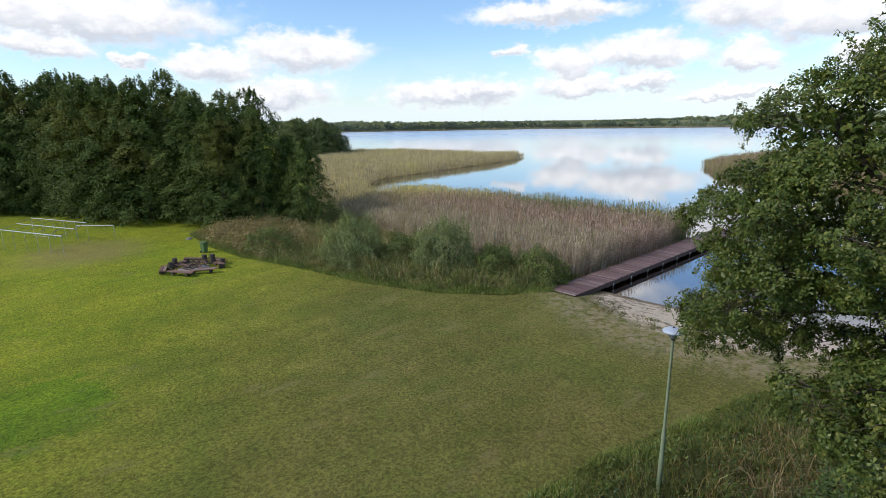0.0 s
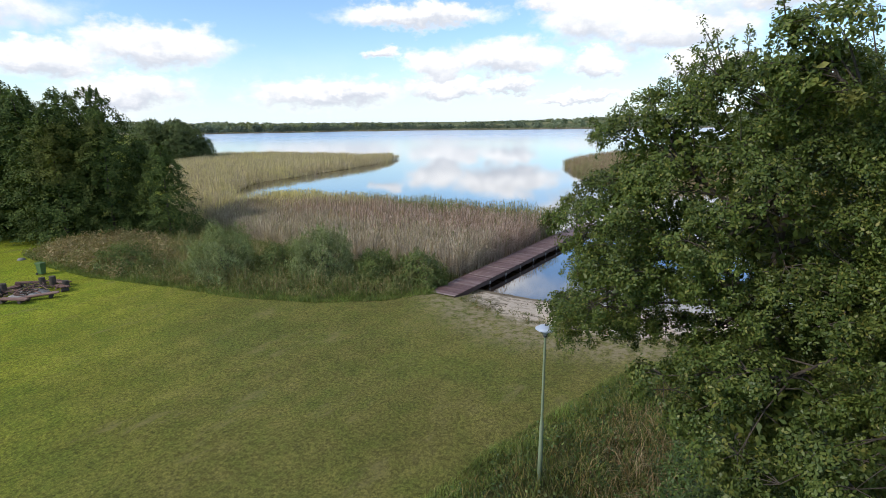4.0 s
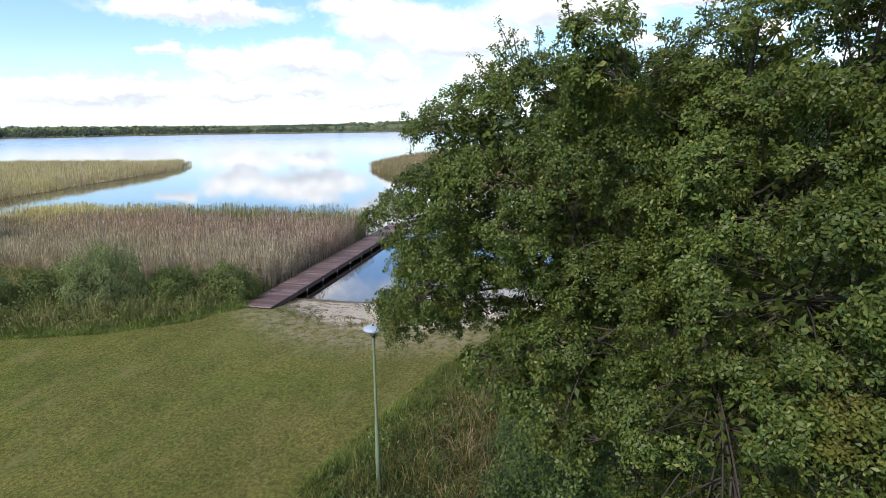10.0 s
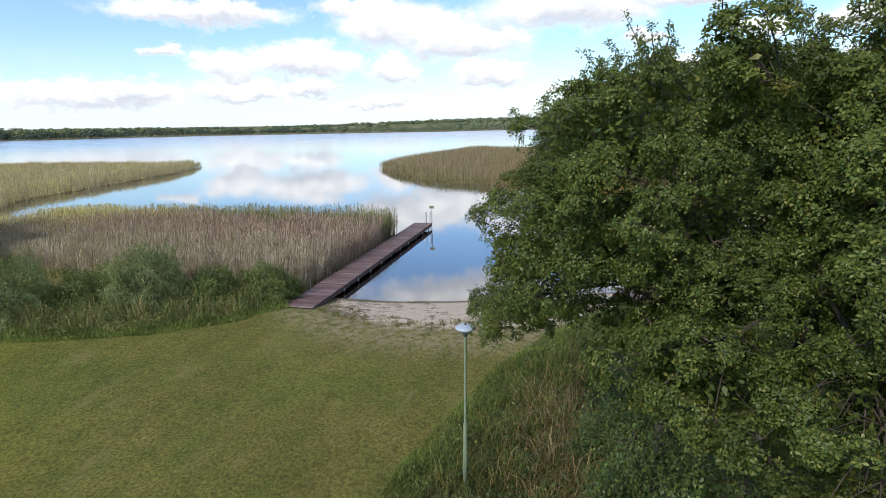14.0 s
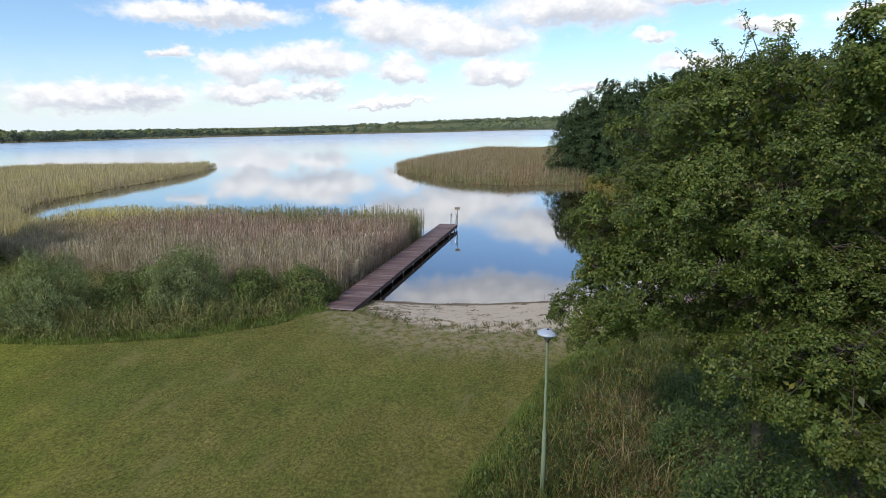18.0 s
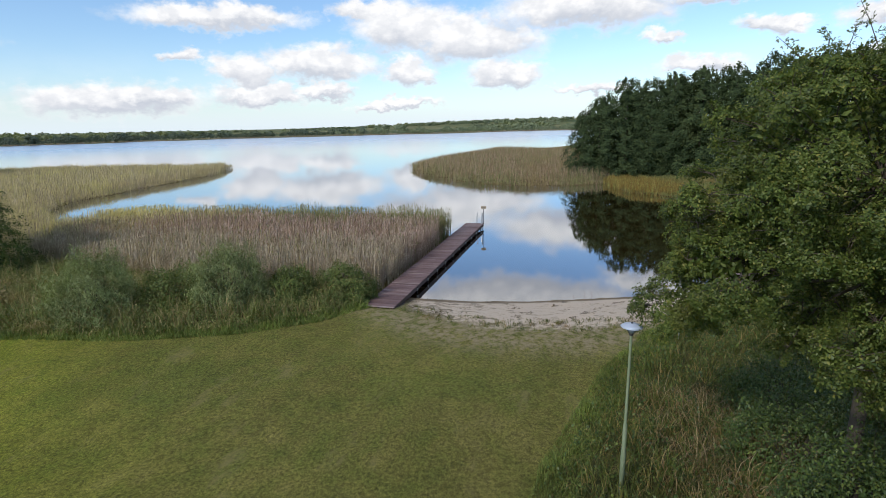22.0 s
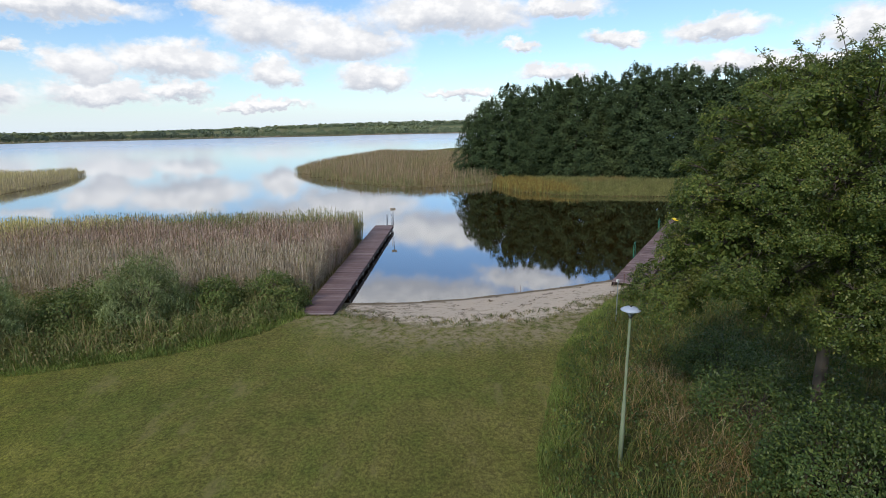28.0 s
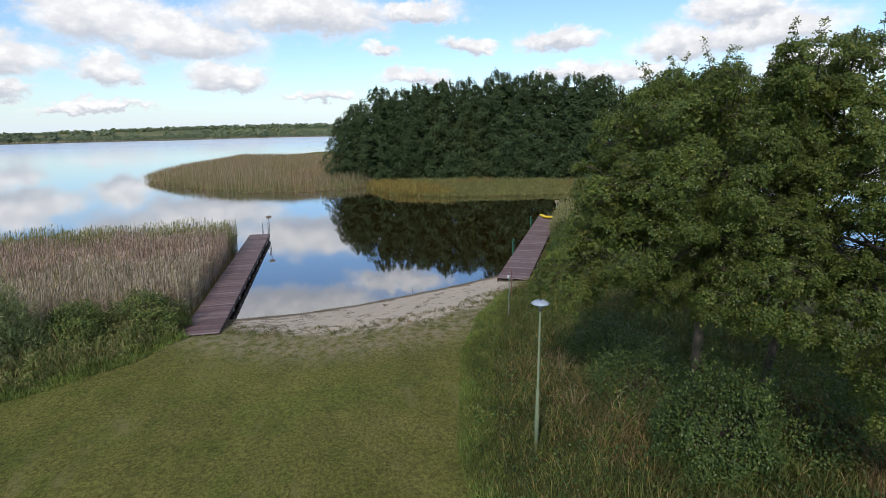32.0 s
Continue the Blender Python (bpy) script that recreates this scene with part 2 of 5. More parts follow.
def ground_material():
    m, n, p, out = material("ground")
    pos = place_of(n)
    zone = n.add("ShaderNodeVertexColor")
    zone.layer_name = "zone"
    parts = n.add("ShaderNodeSeparateColor")
    n.link(zone.outputs[0], parts.inputs[0])
    sand, weeds, far = parts.outputs
    mud = zone.outputs["Alpha"]
    fine = n.noise(pos, 9.0, 6.0, 0.7)
    mid = n.noise(pos, 1.1, 5.0, 0.6)
    wide = n.noise(pos, 0.16, 4.0, 0.6)
    blades = n.noise(n.vec("MULTIPLY", pos, (1.0, 2.2, 1.0)), 22.0, 4.0, 0.75)
    # mown grass: green, yellowed and bare patches, faint mowing bands along x
    grass = n.ramp(n.math("ADD", n.math("MULTIPLY", mid, 0.55), n.math("MULTIPLY", wide, 0.5)), [
        (0.30, (0.082, 0.100, 0.018)), (0.45, (0.110, 0.116, 0.023)), (0.58, (0.142, 0.130, 0.031)), (0.75, (0.195, 0.165, 0.055))])
    sep = n.add("ShaderNodeSeparateXYZ")
    n.link(pos, sep.inputs[0])
    wob = n.math("ADD", sep.outputs[1], n.math("MULTIPLY", wide, 1.2))
    band = n.span(n.math("SINE", n.math("MULTIPLY", wob, 3.4)), -0.9, 0.9, 0.975, 1.025)
    band = n.math("MULTIPLY", band, n.span(fine, 0.3, 0.7, 0.52, 1.48))
    band = n.math("MULTIPLY", band, n.span(blades, 0.35, 0.65, 0.55, 1.45))
    band = n.math("MULTIPLY", band, n.span(n.noise(n.vec("MULTIPLY", pos, (0.6, 1.0, 1.0)), 0.33, 3.0, 0.5), 0.32, 0.68, 0.91, 1.09))
    grey = n.add("ShaderNodeCombineXYZ")
    for s in grey.inputs:
        n.link(band, s)
    grass = n.mix(1.0, grass, grey.outputs[0], "MULTIPLY")
    # brighter grass away from the water: the sunlit part of the lawn is painted in
    bright = n.span(n.math("ADD", n.math("SUBTRACT", sep.outputs[1], sep.outputs[0]), n.math("MULTIPLY", wide, 10.0)), 9.0, 36.0)
    grass = n.mix(bright, grass, n.mix(1.0, grass, (1.50, 1.80, 0.50), "MULTIPLY"))
    spot = n.vec("LENGTH", n.vec("MULTIPLY", n.vec("SUBTRACT", pos, (6.8, 51.0, 0.4)), (0.17, 0.15, 0.0)))
    bare = n.span(n.math("ADD", spot, n.math("MULTIPLY", mid, 0.9)), 1.5, 0.75, 0.0, 0.6)
    grass = n.mix(bare, grass, n.mix(fine, (0.20, 0.16, 0.05), (0.30, 0.23, 0.10)))
    patch = n.vec("LENGTH", n.vec("MULTIPLY", n.vec("SUBTRACT", pos, (0.4, 23.2, 0.4)), (0.36, 0.36, 0.0)))
    grass = n.mix(n.span(n.math("ADD", patch, mid), 1.6, 1.3, 0.0, 0.85), grass, n.mix(1.0, grass, (0.60, 0.88, 0.45), "MULTIPLY"))
    worn = n.math("MULTIPLY", n.span(n.noise(n.vec("MULTIPLY", pos, (0.6, 1.4, 1.0)), 0.55, 6.0, 0.7), 0.56, 0.70), 0.6)
    grass = n.mix(worn, grass, n.mix(fine, (0.17, 0.15, 0.05), (0.24, 0.19, 0.09)))
    # sand with scattered litter
    grit = n.mix(fine, (0.40, 0.325, 0.25), (0.60, 0.505, 0.40))
    shed = n.noise(n.vec("MULTIPLY", pos, (1.0, 0.6, 1.0)), 2.6, 8.0, 0.78)
    shore = n.math("ADD", n.span(sand, 0.98, 0.7, 0.0, 0.13), n.span(sep.outputs[1], 10.0, 17.0, 0.0, 0.09))
    litter = n.span(n.math("ADD", shed, shore), 0.545, 0.63)
    grit = n.mix(n.math("MULTIPLY", litter, 0.75), grit, (0.13, 0.11, 0.065))
    wet = n.span(n.math("ADD", sep.outputs[2], n.math("MULTIPLY", n.noise(pos, 1.3, 5.0, 0.65), 0.10)), 0.135, 0.085)
    grit = n.mix(wet, grit, n.mix(fine, (0.13, 0.10, 0.065), (0.22, 0.17, 0.12)))
    thin = n.math("MULTIPLY", n.span(sand, 0.0, 0.55), n.span(n.noise(pos, 2.2, 6.0, 0.75), 0.38, 0.62))
    grass = n.mix(n.math("MULTIPLY", thin, 0.92), grass, n.mix(fine, (0.19, 0.15, 0.08), (0.34, 0.28, 0.185)))
    edge = n.math("ADD", sand, n.math("MULTIPLY", n.math("SUBTRACT", n.noise(pos, 1.7, 6.0, 0.7), 0.5), 0.65))
    c = n.mix(n.span(edge, 0.74, 0.94), grass, grit)
    soil = n.mix(mid, (0.05, 0.055, 0.016), (0.09, 0.085, 0.03))
    c = n.mix(weeds, c, soil)
    fields = n.ramp(n.noise(pos, 0.006, 3.0), [(0.35, (0.05, 0.075, 0.025)), (0.5, (0.12, 0.13, 0.05)), (0.62, (0.20, 0.18, 0.08)), (0.7, (0.07, 0.1, 0.03))])
    c = n.mix(far, c, fields)
    c = n.mix(mud, c, n.mix(fine, (0.10, 0.073, 0.032), (0.20, 0.145, 0.062)))
    n.link(c, p.inputs["Base Color"])
    p.inputs["Roughness"].default_value = 0.9
    p.inputs["Specular IOR Level"].default_value = 0.15
    bump(n, p, n.math("ADD", n.math("MULTIPLY", fine, 0.5), blades), 0.8, 0.05)
    return m


def water_material():
    m, n, p, out = material("water")
    pos = place_of(n)
    calm = n.noise(n.vec("MULTIPLY", pos, (1.0, 0.5, 1.0)), 0.55, 3.0, 0.5)
    rip = n.noise(n.vec("MULTIPLY", pos, (1.0, 0.45, 1.0)), 3.2, 3.0, 0.5)
    gust = n.span(n.noise(n.vec("MULTIPLY", pos, (1.0, 0.35, 1.0)), 0.02, 4.0, 0.6), 0.45, 0.75, 0.15, 1.0)
    gust = n.math("MAXIMUM", gust, n.span(n.vec("LENGTH", pos), 120.0, 480.0, 0.0, 9.0))
    glass = n.add("ShaderNodeBsdfGlossy")
    n.link(n.span(n.vec("LENGTH", pos), 140.0, 520.0, 0.035, 0.30), glass.inputs["Roughness"])
    glass.inputs["Color"].default_value = (0.95, 0.97, 1.0, 1)
    deep = n.add("ShaderNodeBsdfTransparent")
    deep.inputs[0].default_value = (0.38, 0.31, 0.18, 1)
    b = n.add("ShaderNodeBump")
    b.inputs["Distance"].default_value = 0.02
    n.link(n.math("MULTIPLY", gust, 0.07), b.inputs["Strength"])
    n.link(n.math("ADD", calm, n.math("MULTIPLY", rip, 0.35)), b.inputs["Height"])
    n.link(b.outputs[0], glass.inputs["Normal"])
    fr = n.add("ShaderNodeLayerWeight")
    fr.inputs[0].default_value = 0.5
    gloss = n.math("ADD", n.math("MULTIPLY", n.math("POWER", fr.outputs["Facing"], 2.4), 0.92), 0.06)
    mx = n.add("ShaderNodeMixShader")
    n.link(gloss, mx.inputs[0]), n.link(deep.outputs[0], mx.inputs[1]), n.link(glass.outputs[0], mx.inputs[2])
    n.link(mx.outputs[0], out.inputs[0])
    return m


GROUND, WATER = ground_material(), water_material()
ALDER = leaf_material("alder_leaves", [(0.0, (0.052, 0.083, 0.019)), (0.5, (0.096, 0.131, 0.029)), (0.88, (0.144, 0.175, 0.040)), (1.0, (0.225, 0.214, 0.053))], 0.45, 0.33, (0.174, 0.155, 0.036), 0.5, 0.63)
FAR_LEAF = leaf_material("wood_leaves", [(0.0, (0.044, 0.072, 0.019)), (0.6, (0.078, 0.112, 0.028)), (1.0, (0.126, 0.158, 0.038))], 0.7, 0.22, (0.140, 0.142, 0.030), 0.12, 0.55, 0.12)
# greyed and paled: haze over the far shore is mixed into the colour
SHORE_HAZE_LEAF = leaf_material("hazed_far_leaves", [(0.0, (0.055, 0.080, 0.060)), (0.5, (0.088, 0.115, 0.082)), (1.0, (0.140, 0.160, 0.112))], 0.7, 0.2, (0.146, 0.166, 0.084), 0.006, 0.5)
WILLOW = leaf_material("willow_leaves", [(0.0, (0.115, 0.150, 0.055)), (0.6, (0.205, 0.250, 0.100)), (1.0, (0.345, 0.375, 0.185))], 0.6, 0.35)
SHRUB = leaf_material("shrub_leaves", [(0.0, (0.044, 0.076, 0.022)), (0.6, (0.070, 0.110, 0.030)), (1.0, (0.150, 0.185, 0.046))], 0.45, 0.28)
WEEDS = leaf_material("weed_leaves", [(0.0, (0.112, 0.150, 0.046)), (0.45, (0.179, 0.212, 0.064)), (0.75, (0.225, 0.235, 0.080)), (0.92, (0.285, 0.240, 0.105)), (1.0, (0.36, 0.29, 0.15))], 0.6, 0.3, (0.359, 0.266, 0.117), 0.4, 0.55)
GRASS = leaf_material("long_grass", [(0.0, (0.064, 0.090, 0.020)), (0.5, (0.104, 0.132, 0.031)), (0.8, (0.186, 0.175, 0.050)), (1.0, (0.348, 0.243, 0.110))], 0.6, 0.3, (0.256, 0.138, 0.060), 0.30, 0.55)
REEDS = leaf_material("reed_stalks", [(0.0, (0.286, 0.224, 0.177)), (0.5, (0.427, 0.346, 0.285)), (1.0, (0.569, 0.484, 0.408))], 0.65, 0.38, (0.342, 0.276, 0.173), 0.15, 0.58)
REED_BROWN = leaf_material("brown_reeds", [(0.0, (0.263, 0.177, 0.139)), (0.5, (0.407, 0.289, 0.238)), (1.0, (0.590, 0.460, 0.427))], 0.65, 0.35, (0.289, 0.263, 0.131), 0.12, 0.55)
REED_GREEN = leaf_material("green_reeds", [(0.0, (0.148, 0.165, 0.065)), (0.5, (0.228, 0.234, 0.100)), (1.0, (0.353, 0.308, 0.165))], 0.6, 0.33, (0.319, 0.228, 0.118), 0.10, 0.52)
REED_GOLD = leaf_material("golden_reeds", [(0.0, (0.36, 0.305, 0.165)), (0.5, (0.56, 0.48, 0.275)), (1.0, (0.78, 0.65, 0.46))], 0.6, 0.4, (0.636, 0.565, 0.274), 0.08, 0.5)
COVE_REED = leaf_material("cove_reeds", [(0.0, (0.13, 0.145, 0.045)), (0.5, (0.20, 0.205, 0.07)), (1.0, (0.32, 0.28, 0.12))], 0.6, 0.33, (0.26, 0.18, 0.07), 0.10, 0.56)
SPIT_REED = leaf_material("spit_reeds", [(0.0, (0.235, 0.155, 0.10)), (0.5, (0.36, 0.25, 0.17)), (1.0, (0.52, 0.40, 0.31))], 0.65, 0.35, (0.27, 0.22, 0.11), 0.08, 0.55)
WEED_BROWN = leaf_material("brown_weeds", [(0.0, (0.20, 0.16, 0.07)), (0.5, (0.32, 0.24, 0.12)), (1.0, (0.46, 0.36, 0.20))], 0.6, 0.3, (0.20, 0.21, 0.07), 0.6, 0.5)
# darker copy of wood_leaves: the right-hand wood's dimness is put into the colour
DIM_LEAF = leaf_material("dim_wood_leaves", [(0.0, (0.036, 0.058, 0.026)), (0.6, (0.056, 0.084, 0.034)), (1.0, (0.084, 0.112, 0.042))], 0.7, 0.2, (0.078, 0.098, 0.034), 0.1, 0.55, 0.15)
# lighter than wood_leaves: sunlight and haze on the headland wood are coloured in
HEAD_LIT_LEAF = leaf_material("lit_headland_leaves", [(0.0, (0.075, 0.105, 0.035)), (0.6, (0.115, 0.15, 0.045)), (1.0, (0.17, 0.19, 0.065))], 0.6, 0.25)
# light green hill woods, paled further by haze put into the colour
HILL_HAZE_LEAF = leaf_material("hazed_hill_leaves", [(0.0, (0.13, 0.17, 0.105)), (0.5, (0.18, 0.22, 0.135)), (1.0, (0.25, 0.275, 0.165))], 0.7, 0.25, (0.24, 0.26, 0.12), 0.006, 0.5)
SCRUB = leaf_material("scrub_leaves", [(0.0, (0.078, 0.115, 0.027)), (0.6, (0.129, 0.170, 0.046)), (1.0, (0.221, 0.230, 0.074))], 0.55, 0.3, (0.174, 0.147, 0.055), 0.5, 0.58)
RUST_REED = leaf_material("rusty_reeds", [(0.0, (0.177, 0.114, 0.029)), (0.5, (0.276, 0.187, 0.051)), (1.0, (0.332, 0.325, 0.100))], 0.6, 0.3)
RIM_GRASS = leaf_material("rim_grass", [(0.0, (0.114, 0.167, 0.037)), (0.6, (0.178, 0.235, 0.057)), (1.0, (0.281, 0.294, 0.090))], 0.6, 0.35)
STRAW = leaf_material("straw", [(0.0, (0.189, 0.112, 0.052)), (0.5, (0.327, 0.232, 0.120)), (1.0, (0.430, 0.344, 0.215))], 0.6, 0.3)
# brown bark, with the shade the trunks stand in put into its colour
BARK = wood_material("bark", [(0.2, (0.024, 0.018, 0.013)), (0.8, (0.082, 0.064, 0.048))], (6.0, 6.0, 1.0), 0.9, 3.0)
DECK = wood_material("deck_planks", [(0.25, (0.070, 0.036, 0.034)), (0.50, (0.112, 0.062, 0.058)), (0.68, (0.155, 0.098, 0.092)), (0.82, (0.29, 0.225, 0.205))], (9.0, 1.0, 9.0), 0.6)
DECK_PALE = wood_material("pale_planks", [(0.25, (0.12, 0.08, 0.075)), (0.6, (0.22, 0.165, 0.15)), (0.9, (0.36, 0.29, 0.26))], (9.0, 1.0, 9.0), 0.65)
BEAM = wood_material("beam_wood", [(0.2, (0.03, 0.018, 0.015)), (0.8, (0.09, 0.055, 0.045))], (1.0, 9.0, 9.0), 0.75)
PILE = wood_material("pile_wood", [(0.2, (0.20, 0.18, 0.15)), (0.8, (0.42, 0.40, 0.36))], (8.0, 8.0, 1.0), 0.8)
GREYWOOD = wood_material("weathered_wood", [(0.2, (0.085, 0.040, 0.030)), (0.6, (0.17, 0.092, 0.070)), (0.9, (0.30, 0.205, 0.16))], (1.0, 9.0, 9.0), 0.8)
POLE_GREEN = plain_material("green_paint", (0.165, 0.205, 0.12), 0.55, 0.0, (0.28, 0.27, 0.19), 0.6, 5.0)
RAIL_GREEN = plain_material("rail_green", (0.02, 0.16, 0.09), 0.4)
BIN_GREEN = plain_material("bin_green", (0.065, 0.13, 0.04), 0.5)
CAP_GREY = plain_material("lamp_cap", (0.36, 0.41, 0.50), 0.35, 0.0, (0.4, 0.42, 0.45), 0.4, 9.0)
STEEL = plain_material("galvanised_steel", (0.50, 0.52, 0.54), 0.4, 0.9)
WHITE = plain_material("white_paint", (0.75, 0.75, 0.73), 0.45)
PALE = plain_material("grey_white_paint", (0.40, 0.43, 0.44), 0.5)
DARK = plain_material("dark_metal", (0.04, 0.04, 0.045), 0.5, 0.4)
YELLOW = plain_material("yellow_plastic", (0.75, 0.52, 0.02), 0.35, 0.0, (0.5, 0.35, 0.05), 0.3)
BOARD = plain_material("sign_board", (0.33, 0.27, 0.19), 0.6, 0.0, (0.2, 0.15, 0.1), 0.5)
STONE = plain_material("stone", (0.18, 0.17, 0.15), 0.85, 0.0, (0.15, 0.15, 0.12), 0.6, 3.0)
LITTER = leaf_material("litter", [(0.0, (0.05, 0.038, 0.02)), (0.6, (0.11, 0.08, 0.045)), (1.0, (0.22, 0.17, 0.10))], 0.8, 0.05)
ASH = plain_material("ash", (0.32, 0.31, 0.29), 0.95, 0.0, (0.10, 0.09, 0.08), 0.8, 4.0)


def lamp_glass():
    m, n, p, out = material("lamp_glass")
    p.inputs["Base Color"].default_value, p.inputs["Roughness"].default_value = (0.45, 0.48, 0.52, 1), 0.2
    p.inputs["Transmission Weight"].default_value = 0.35
    return m


GLASS = lamp_glass()


# ---- mesh helpers ----
def np_mesh(name, verts, *faces, smooth=False):
    """A mesh from arrays: verts (n, 3) and arrays of faces, each with one number of corners."""
    me = bpy.data.meshes.new(name)
    verts = np.ascontiguousarray(verts, dtype=np.float32)
    me.vertices.add(len(verts))
    me.vertices.foreach_set("co", verts.ravel())
    loops = np.concatenate([f.ravel() for f in faces]).astype(np.int32)
    sizes = np.concatenate([np.full(len(f), f.shape[1]) for f in faces]).astype(np.int32)
    starts = np.concatenate([[0], np.cumsum(sizes)[:-1]]).astype(np.int32)
    me.loops.add(len(loops)), me.loops.foreach_set("vertex_index", loops)
    me.polygons.add(len(sizes)), me.polygons.foreach_set("loop_start", starts)
    me.update(calc_edges=True)
    if smooth:
        me.polygons.foreach_set("use_smooth", np.ones(len(sizes), bool))
    return me


def solid(name, me, mat, parent=None, label=""):
    me.materials.append(mat)
    ob = new(name, me)
    if parent is not None:
        ob.parent = parent
    return tagged(ob, label) if label else ob


def part(name, bm, mat, parent=None, label="", smooth=False):
    """Links a bmesh as one mesh object under a thing or part."""
    me = bpy.data.meshes.new(name)
    bmesh.ops.recalc_face_normals(bm, faces=bm.faces)
    bm.to_mesh(me)
    bm.free()
    if smooth:
        me.polygons.foreach_set("use_smooth", np.ones(len(me.polygons), bool))
    return solid(name, me, mat, parent, label)


def thing(name, place, label, category, group="", kind="", turn=0.0):
    ob = new(name)
    ob.empty_display_size = 0.2
    ob.matrix_basis = pose(*place, 0, 0, turn)
    return tagged(ob, label, category, group, kind)


def box(size, at=(0, 0, 0), rot=(0, 0, 0), bevel=0.006, bm=None):
    bm = bm or bmesh.new()
    made = bmesh.ops.create_cube(bm, size=1.0)["verts"]
    bmesh.ops.scale(bm, vec=size, verts=made)
    if bevel:
        edges = list({e for v in made for e in v.link_edges})
        made = list({v for f in bmesh.ops.bevel(bm, geom=edges, offset=bevel, segments=1, affect="EDGES", profile=0.5)["faces"] for v in f.verts} | {v for v in made if v.is_valid})
    bmesh.ops.transform(bm, matrix=pose(*at, *rot), verts=made)
    return bm


def tube(points, radii, sides=8, cap=True):
    """Vertices and quads of a tapered tube along points."""
    pts = np.asarray(points, float)
    tang = np.gradient(pts, axis=0)
    tang /= np.linalg.norm(tang, axis=1)[:, None] + 1e-9
    ref = np.where(np.abs(tang[:, 2:3]) > 0.9, np.array([[1.0, 0, 0]]), np.array([[0, 0, 1.0]]))
    u = np.cross(tang, ref)
    u /= np.linalg.norm(u, axis=1)[:, None] + 1e-9
    v = np.cross(tang, u)
    a = np.arange(sides) * 2 * np.pi / sides
    r = np.asarray(radii, float)[:, None, None]
    ring = pts[:, None] + r * (np.cos(a)[None, :, None] * u[:, None] + np.sin(a)[None, :, None] * v[:, None])
    n = len(pts)
    i = np.arange(n - 1)[:, None] * sides + np.arange(sides)[None]
    j = np.arange(n - 1)[:, None] * sides + (np.arange(sides)[None] + 1) % sides
    quads = np.stack([i, j, j + sides, i + sides], -1).reshape(-1, 4)
    return ring.reshape(-1, 3), quads


def tubes(items, sides=6):
    vs, fs, at = [], [], 0
    for points, radii in items:
        v, f = tube(points, radii, sides)
        vs.append(v), fs.append(f + at)
        at += len(v)
    return np.concatenate(vs), np.concatenate(fs)


def rod(p0, p1, r0, r1=None, sides=10, bm=None):
    bm = bm or bmesh.new()
    p0, p1 = Vector(p0), Vector(p1)
    d = p1 - p0
    bmesh.ops.create_cone(bm, cap_ends=True, segments=sides, radius1=r0, radius2=r1 if r1 is not None else r0, depth=d.length,
                          matrix=Matrix.Translation((p0 + p1) / 2) @ d.to_track_quat("Z", "Y").to_matrix().to_4x4())
    return bm


def lathe(profile, sides=24):
    bm = bmesh.new()
    rings = [[bm.verts.new((r * math.cos(k * 2 * math.pi / sides), r * math.sin(k * 2 * math.pi / sides), z)) for k in range(sides)] for r, z in profile]
    for a, b in zip(rings, rings[1:]):
        for k in range(sides):
            bm.faces.new((a[k], a[(k + 1) % sides], b[(k + 1) % sides], b[k]))
    bm.faces.new(rings[0]), bm.faces.new(rings[-1])
    return bm


def frames_of(normals, rng):
    nrm = normals / (np.linalg.norm(normals, axis=1)[:, None] + 1e-9)
    r = rng.normal(size=nrm.shape)
    u = np.cross(nrm, r)
    u /= np.linalg.norm(u, axis=1)[:, None] + 1e-9
    return nrm, u, np.cross(nrm, u)


def leaf_mesh(name, places, normals, sizes, rng, shape="round", along=None):
    """Many leaves in one mesh: folded six-cornered ones, slim ones or plain lozenges."""
    n, u, v = frames_of(normals, rng)
    if along is not None:
        v = along - (along * n).sum(1)[:, None] * n
        v /= np.linalg.norm(v, axis=1)[:, None] + 1e-9
        u = np.cross(v, n)
    s = sizes[:, None]
    if shape == "round":
        local = [(0, -0.6, 0), (0.22, -0.2, 0.09), (0.34, 0.25, 0.09), (0, 0.5, -0.04), (-0.34, 0.25, 0.09), (-0.22, -0.2, 0.09)]
        faces = [(0, 1, 2, 3), (0, 3, 4, 5)]
    elif shape == "obovate":
        local = [(0, -0.6, 0.03), (0.27, 0.14, 0.05), (0, 0.5, -0.04), (-0.27, 0.14, 0.05)]
        faces = [(0, 1, 2, 3)]
    elif shape == "slim":
        local = [(0, -1.0, 0), (0.16, 0, 0.04), (0, 1.0, -0.1), (-0.16, 0, 0.04)]
        faces = [(0, 1, 2, 3)]
    else:
        local = [(0, -0.55, 0), (0.42, 0, 0.08), (0, 0.55, 0), (-0.42, 0, 0.08)]
        faces = [(0, 1, 2, 3)]
    V = np.stack([places + s * (a * u + b * v + c * n) for a, b, c in local], 1)
    k = len(local)
    F = (np.arange(len(places)) * k)[:, None, None] + np.array(faces)[None]
    return np_mesh(name, V.reshape(-1, 3), F.reshape(-1, F.shape[-1]))


